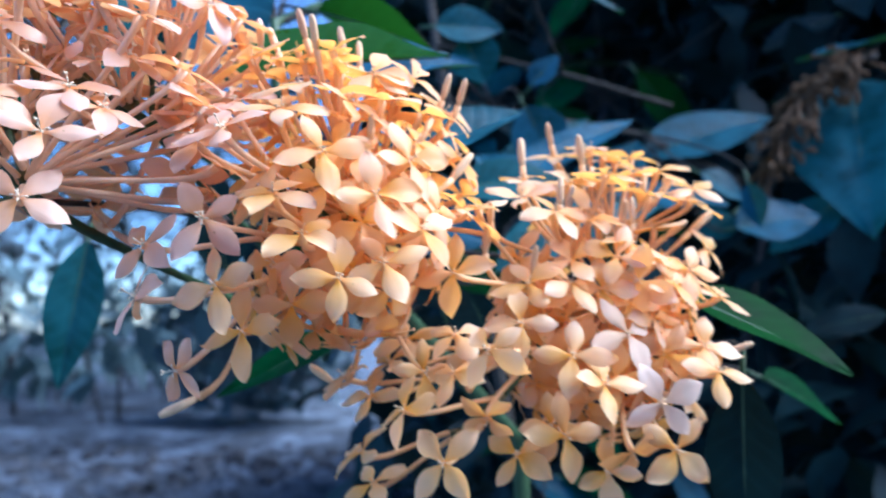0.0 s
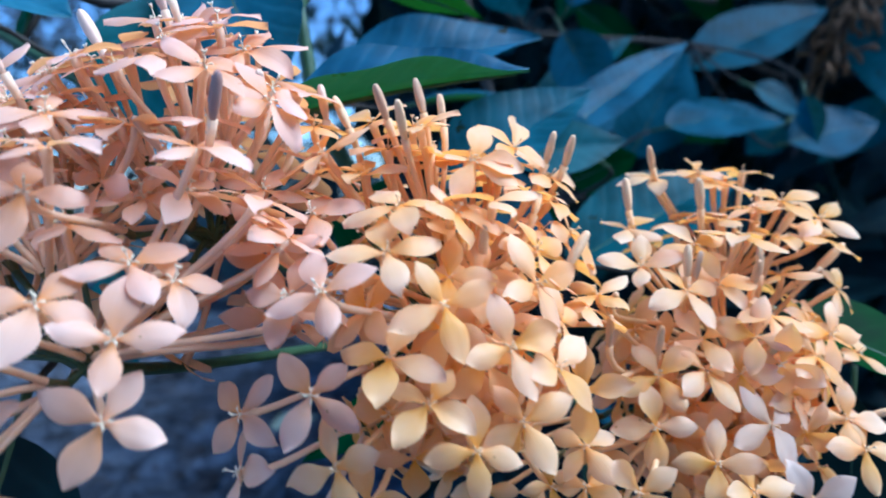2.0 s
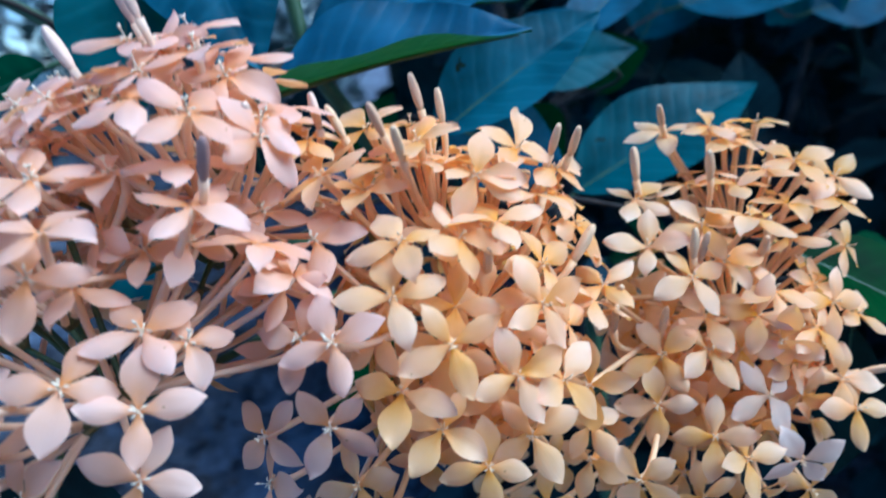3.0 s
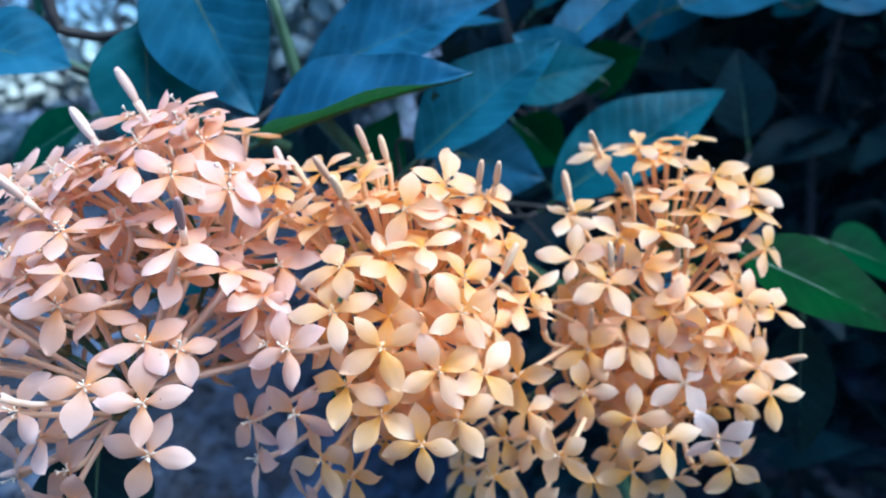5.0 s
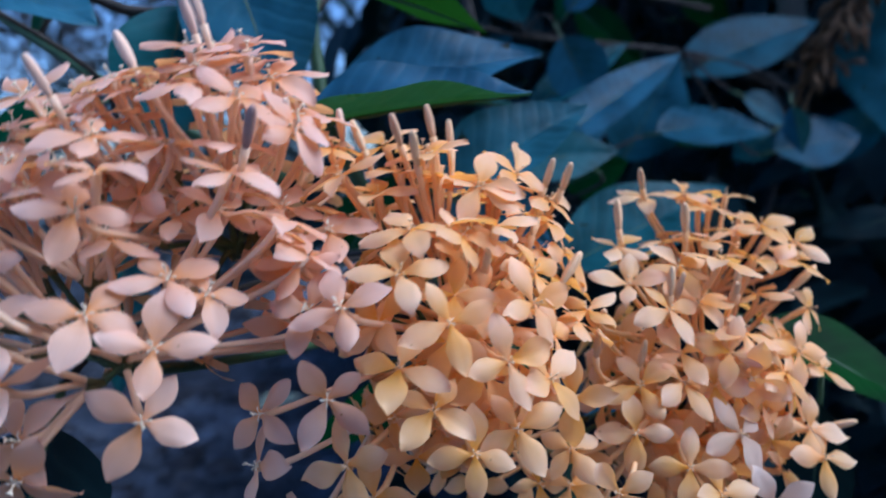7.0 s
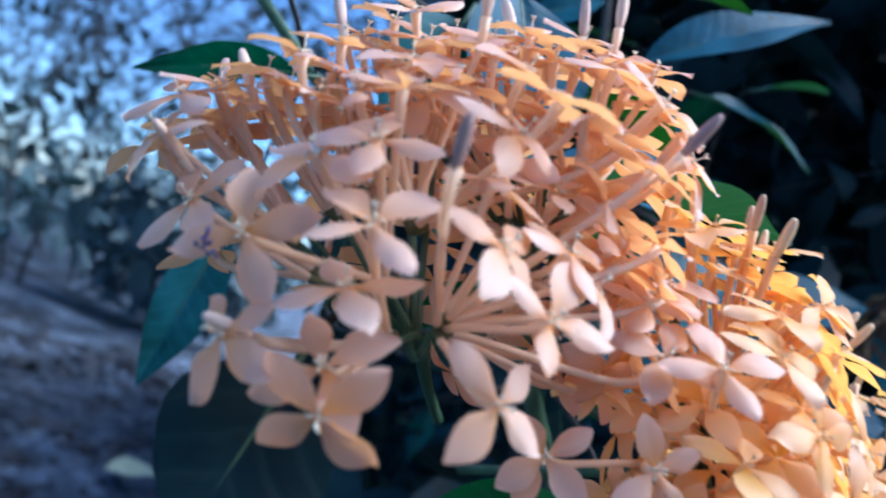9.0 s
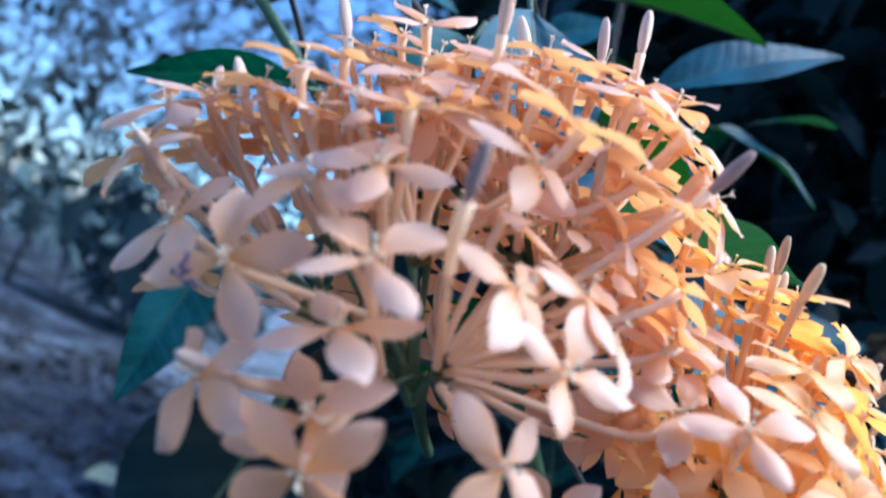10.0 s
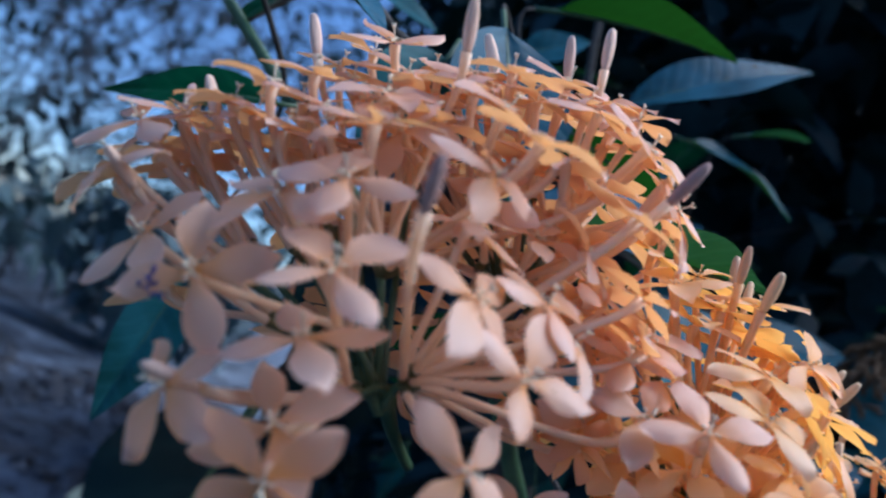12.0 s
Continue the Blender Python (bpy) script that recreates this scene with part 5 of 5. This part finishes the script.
def thicket():
    """Bare trees and brush before the open sky: trunks that fork into finer twigs."""
    rng = random.Random(5)
    v, f = [], []

    def grow(p, d, r, depth):
        pts = [p.copy()]
        for _ in range(4):
            d = (d + Vector((rng.gauss(0, 0.22), rng.gauss(0, 0.22), rng.gauss(0, 0.16)))).normalized()
            p = p + d * rng.uniform(0.16, 0.36) * (1 + depth * 0.35)
            pts.append(p.copy())
        tube(pts, [r, r * 0.9, r * 0.8, r * 0.68, r * 0.55], 4, v, f, cap=False)
        if depth > 0:
            for q in (pts[2], pts[3], pts[4], pts[4]):
                turn = (d + Vector((rng.gauss(0, 0.7), rng.gauss(0, 0.5), rng.gauss(0.1, 0.5)))).normalized()
                grow(q, turn, r * 0.6, depth - 1)
    for _ in range(34):
        x, y = rng.uniform(-9.0, -1.6), rng.uniform(4.5, 8.0)
        grow(Vector((x, y, 0)), Vector((rng.gauss(0, 0.25), rng.gauss(0, 0.1), 1)).normalized(), rng.uniform(0.010, 0.020), 3)
    tagged(new("bare_thicket", mesh_of("bare_thicket", v, f, (TWIG,))), "tangle of bare dark twigs before a pale sky", "twigs", kind="stuff")


thicket()
foliage("low_brush", 3000, lambda r: (lambda x: Vector((x, r.uniform(4.2, 10.0), abs(r.gauss(0.04, 0.34)) + 0.13 * max(0.0, x + 6.0))))(r.uniform(-14.0, -1.0)), (0.12, 0.36), (LEAF_HAZY,), 23,
        "low brush along the edge of the clearing, tinted with haze", "brush")


def fallen_leaf():
    """One large pale leaf lying on the soil, its rim curled."""
    rng = random.Random(61)
    leaf = tagged(new("fallen_leaf", leaf_mesh(0.17, 0.13, 0.12, 14, FALLEN, rng)), "large pale yellow-green fallen leaf on grey soil", "leaf")
    leaf.matrix_world = pose(-0.78, 2.26, 0.045, 6, -8, 30)


fallen_leaf()

# ---- the shrub round the flowers ----
SHRUB = tagged(new("ixora_shrub"), "ixora shrub with large glossy leaves, sky reflection put into their blue", "shrub")
SHRUB.location = (0.0, 0.40, 0.0)
TO_SHRUB = Matrix.Translation((0.0, -0.40, 0.0))


def add_stem(points, radii, mat, name="stem", label=""):
    pts = [TO_SHRUB @ Vector(p) for p in points]
    fine = []
    for a, b in zip(pts, pts[1:]):
        fine += [a.lerp(b, t / 4) for t in range(4)]
    fine.append(pts[-1])
    rr = [radii[0] + (radii[1] - radii[0]) * i / (len(fine) - 1) for i in range(len(fine))]
    fine = [p + Vector(noise.noise_vector(p * 20)) * 0.002 for p in fine]
    v, f = tube(fine, rr, 9)
    return part(name, mesh_of(name, v, f, (mat,)), SHRUB, None, label)


LEAF_RNG = random.Random(17)
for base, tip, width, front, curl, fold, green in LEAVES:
    lf = add_leaf(SHRUB, TO_SHRUB @ Vector(base), TO_SHRUB @ Vector(tip), width, front, curl, fold, LEAF_RNG, (LEAF_SKY_BLUE, LEAF_GREEN_SHADED, LEAF_SHADED)[green], eye=(-0.03, -0.38, 0.88))

# dim leaves deeper in the shrub, most with the shade put into their colour
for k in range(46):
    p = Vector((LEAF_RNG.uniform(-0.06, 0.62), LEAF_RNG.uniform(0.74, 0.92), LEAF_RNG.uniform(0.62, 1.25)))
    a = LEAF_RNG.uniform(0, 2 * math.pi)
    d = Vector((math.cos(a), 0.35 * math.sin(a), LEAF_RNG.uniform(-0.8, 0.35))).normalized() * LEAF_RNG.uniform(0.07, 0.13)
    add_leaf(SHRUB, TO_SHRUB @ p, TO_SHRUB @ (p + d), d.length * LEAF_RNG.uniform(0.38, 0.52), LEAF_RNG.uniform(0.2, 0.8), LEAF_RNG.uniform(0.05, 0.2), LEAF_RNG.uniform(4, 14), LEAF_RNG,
             LEAF_SHADED if p.x > 0.26 or k % 3 == 0 else LEAF_SKY_BLUE if k % 4 == 0 else LEAF_GREEN_SHADED, eye=(-0.03, -0.38, 0.88))

add_stem([(0.06, 0.46, 0.0), (0.04, 0.45, 0.72), (-0.06, 0.36, 0.84), (-0.092, 0.335, 0.91), (-0.095, 0.34, 0.96), (-0.085, 0.40, 1.0)], (0.006, 0.0022), STEM_GREEN)
add_stem([(0.12, 0.50, 0.0), (0.06, 0.52, 0.6), (-0.02, 0.60, 1.05), (-0.05, 0.66, 1.3)], (0.007, 0.003), STEM_BROWN_SHADED)
add_stem([(0.30, 0.72, 0.95), (0.17, 0.62, 0.975), (0.03, 0.57, 0.985), (-0.06, 0.55, 1.0)], (0.003, 0.0018), STEM_BROWN_SHADED, "branch")
add_stem([(0.22, 0.68, 1.02), (0.10, 0.62, 1.035), (-0.02, 0.58, 1.05)], (0.003, 0.0015), STEM_BROWN_SHADED, "branch")
add_stem([(-0.176, 0.290, 0.986), (-0.175, 0.290, 0.961), (-0.163, 0.295, 0.956), (-0.144, 0.300, 0.955)], (0.0026, 0.002), STEM_BROWN_SHADED, "branch")
add_stem([(-0.12, 0.37, 0.88), (-0.208, 0.36, 0.934), (-0.242, 0.36, 0.959), (-0.29, 0.36, 0.995)], (0.0035, 0.0026), STEM_GREEN)

# thin twigs carry the leaves
JOINTS = [Vector(q) for q in ((0.04, 0.45, 0.72), (-0.06, 0.36, 0.84), (-0.092, 0.335, 0.91), (-0.095, 0.34, 0.96), (0.06, 0.52, 0.6), (0.02, 0.56, 0.83), (-0.02, 0.6, 1.05), (0.17, 0.62, 0.975),
                              (0.03, 0.57, 0.985), (0.3, 0.72, 0.95), (0.10, 0.62, 1.035), (-0.208, 0.36, 0.934), (-0.242, 0.36, 0.959), (0.34, 0.86, 0.7), (0.42, 0.9, 1.0), (0.6, 0.9, 0.9), (0.08, 0.88, 0.8), (0.2, 0.9, 1.1))]
# TWIG's near-black stands in for shade on these deep stems
for foot, joints in (((0.34, 0.95, 0.0), JOINTS[13:15]), ((0.62, 0.98, 0.0), JOINTS[15:16]), ((0.12, 0.97, 0.0), JOINTS[16:18])):
    add_stem([foot] + [tuple(q) for q in joints], (0.007, 0.003), TWIG)
for lf in [ob for ob in SHRUB.children if ob.name.startswith("leaf")]:
    start = lf.matrix_basis @ Vector((-0.011, 0, -0.002))
    back = (lf.matrix_basis.to_3x3() @ Vector((-1, 0, 0))) * 0.02
    goal = min((TO_SHRUB @ q for q in JOINTS), key=lambda q: (q - start).length + 0.5 * abs(q.z - start.z + 0.04))
    v, f = tube(bezier(start, start + back, goal.lerp(start, 0.3) + Vector((0, 0.015, 0.01)), goal, 9), [0.0011, 0.0011, 0.0012, 0.0012, 0.0013, 0.0013, 0.0014, 0.0015, 0.0016], 6)
    part("twig", mesh_of("twig", v, f, (STEM_BROWN_SHADED,)), SHRUB)

# ---- the flower heads ----
flower_head(LOW_AT, LOW_BLOOMS, LOW_BUDS, "peach", "pale peach ixora flower head with open blooms and closed buds", (-0.09, 0.345, 0.80), 31, 34, 0, (0.062, 0.048, 0.066))
flower_head(LEFT_AT, LEFT_BLOOMS, LEFT_BUDS, "peach", "pale peach domed ixora flower head with upright buds", (-0.09, 0.34, 0.83), 32, 24, 4, (0.040, 0.045, 0.056))
flower_head(MIDDLE_AT, MIDDLE_BLOOMS, MIDDLE_BUDS, "gold", "golden orange domed ixora flower head in full bloom", (-0.07, 0.36, 0.78), 33, 26, 40, (0.044, 0.045, 0.056))
flower_head(RIGHT_AT, RIGHT_BLOOMS, RIGHT_BUDS, "gold", "golden orange ixora flower head with a crown of buds", (0.06, 0.44, 0.74), 34, 9, 60, (0.05, 0.045, 0.06))


def dried_head():
    """An old flower head hanging brown on its stalk."""
    rng = random.Random(41)
    ob = tagged(new("dried_flower_head"), "withered brown flower head hanging on the shrub", "dried flowers")
    ob.location = (0.365, 0.66, 1.01)
    spine = bezier(Vector((0.055, 0.0, 0.052)), Vector((0.015, 0.0, 0.045)), Vector((-0.03, 0.0, 0.02)), Vector((-0.05, 0.0, -0.055)), 14)
    v, f = tube(spine, [0.003 - 0.00015 * k for k in range(14)], 7)
    part("stalk", mesh_of("stalk", v, f, (STEM_BROWN_SHADED,)), ob)
    for k in range(150):
        a = rng.choice(spine[2:]) + Vector((rng.gauss(0, 0.004), rng.gauss(0, 0.008), rng.gauss(0, 0.004)))
        b = a + Vector((rng.gauss(-0.006, 0.011), rng.gauss(0, 0.014), rng.gauss(-0.014, 0.012)))
        v, f = tube(bezier(a, a + Vector((0, 0, 0.004)), b + Vector((0, 0, 0.008)), b, 6), [0.0011, 0.001, 0.001, 0.0016, 0.003, 0.0012], 6)
        part("dry_bract", mesh_of("dry_bract", v, f, (DRY,)), ob)


dried_head()


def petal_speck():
    """A dark blue speck lying on a petal."""
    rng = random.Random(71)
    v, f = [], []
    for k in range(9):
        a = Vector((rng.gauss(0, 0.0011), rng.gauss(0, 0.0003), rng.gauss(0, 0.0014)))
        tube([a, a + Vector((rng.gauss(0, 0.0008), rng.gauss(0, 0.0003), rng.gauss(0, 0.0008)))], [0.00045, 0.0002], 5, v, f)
    ob = tagged(new("tiny_speck", mesh_of("tiny_speck", v, f, (INK,))), "tiny dark blue speck resting on a peach petal", "debris")
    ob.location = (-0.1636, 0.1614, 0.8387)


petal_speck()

foliage("far_tree_leaves", 3000, lambda r: Vector((r.uniform(-8.5, -0.9), r.uniform(6.0, 9.0), r.uniform(0.6, 1.0) + 4.2 * r.random() ** 1.3)), (0.11, 0.28), (LEAF_SHADED,), 24,
        "sparse dark leaves among far bare branches", "tree foliage")


def bush_spot(r):
    while True:
        d = Vector((r.uniform(-1, 1), r.uniform(-1, 1), r.uniform(-1, 1)))
        if d.length < 1:
            return Vector((-1.75 + 0.9 * d.x, 5.4 + 0.5 * d.y, 0.72 + 0.85 * d.z * (0.8 + 0.4 * noise.noise((d.x * 3, d.y * 3, 1)))))


foliage("far_bush", 1500, bush_spot, (0.09, 0.22), (LEAF_HAZY,), 25, "leafy bush at the far edge of the clearing, tinted with haze", "bush")
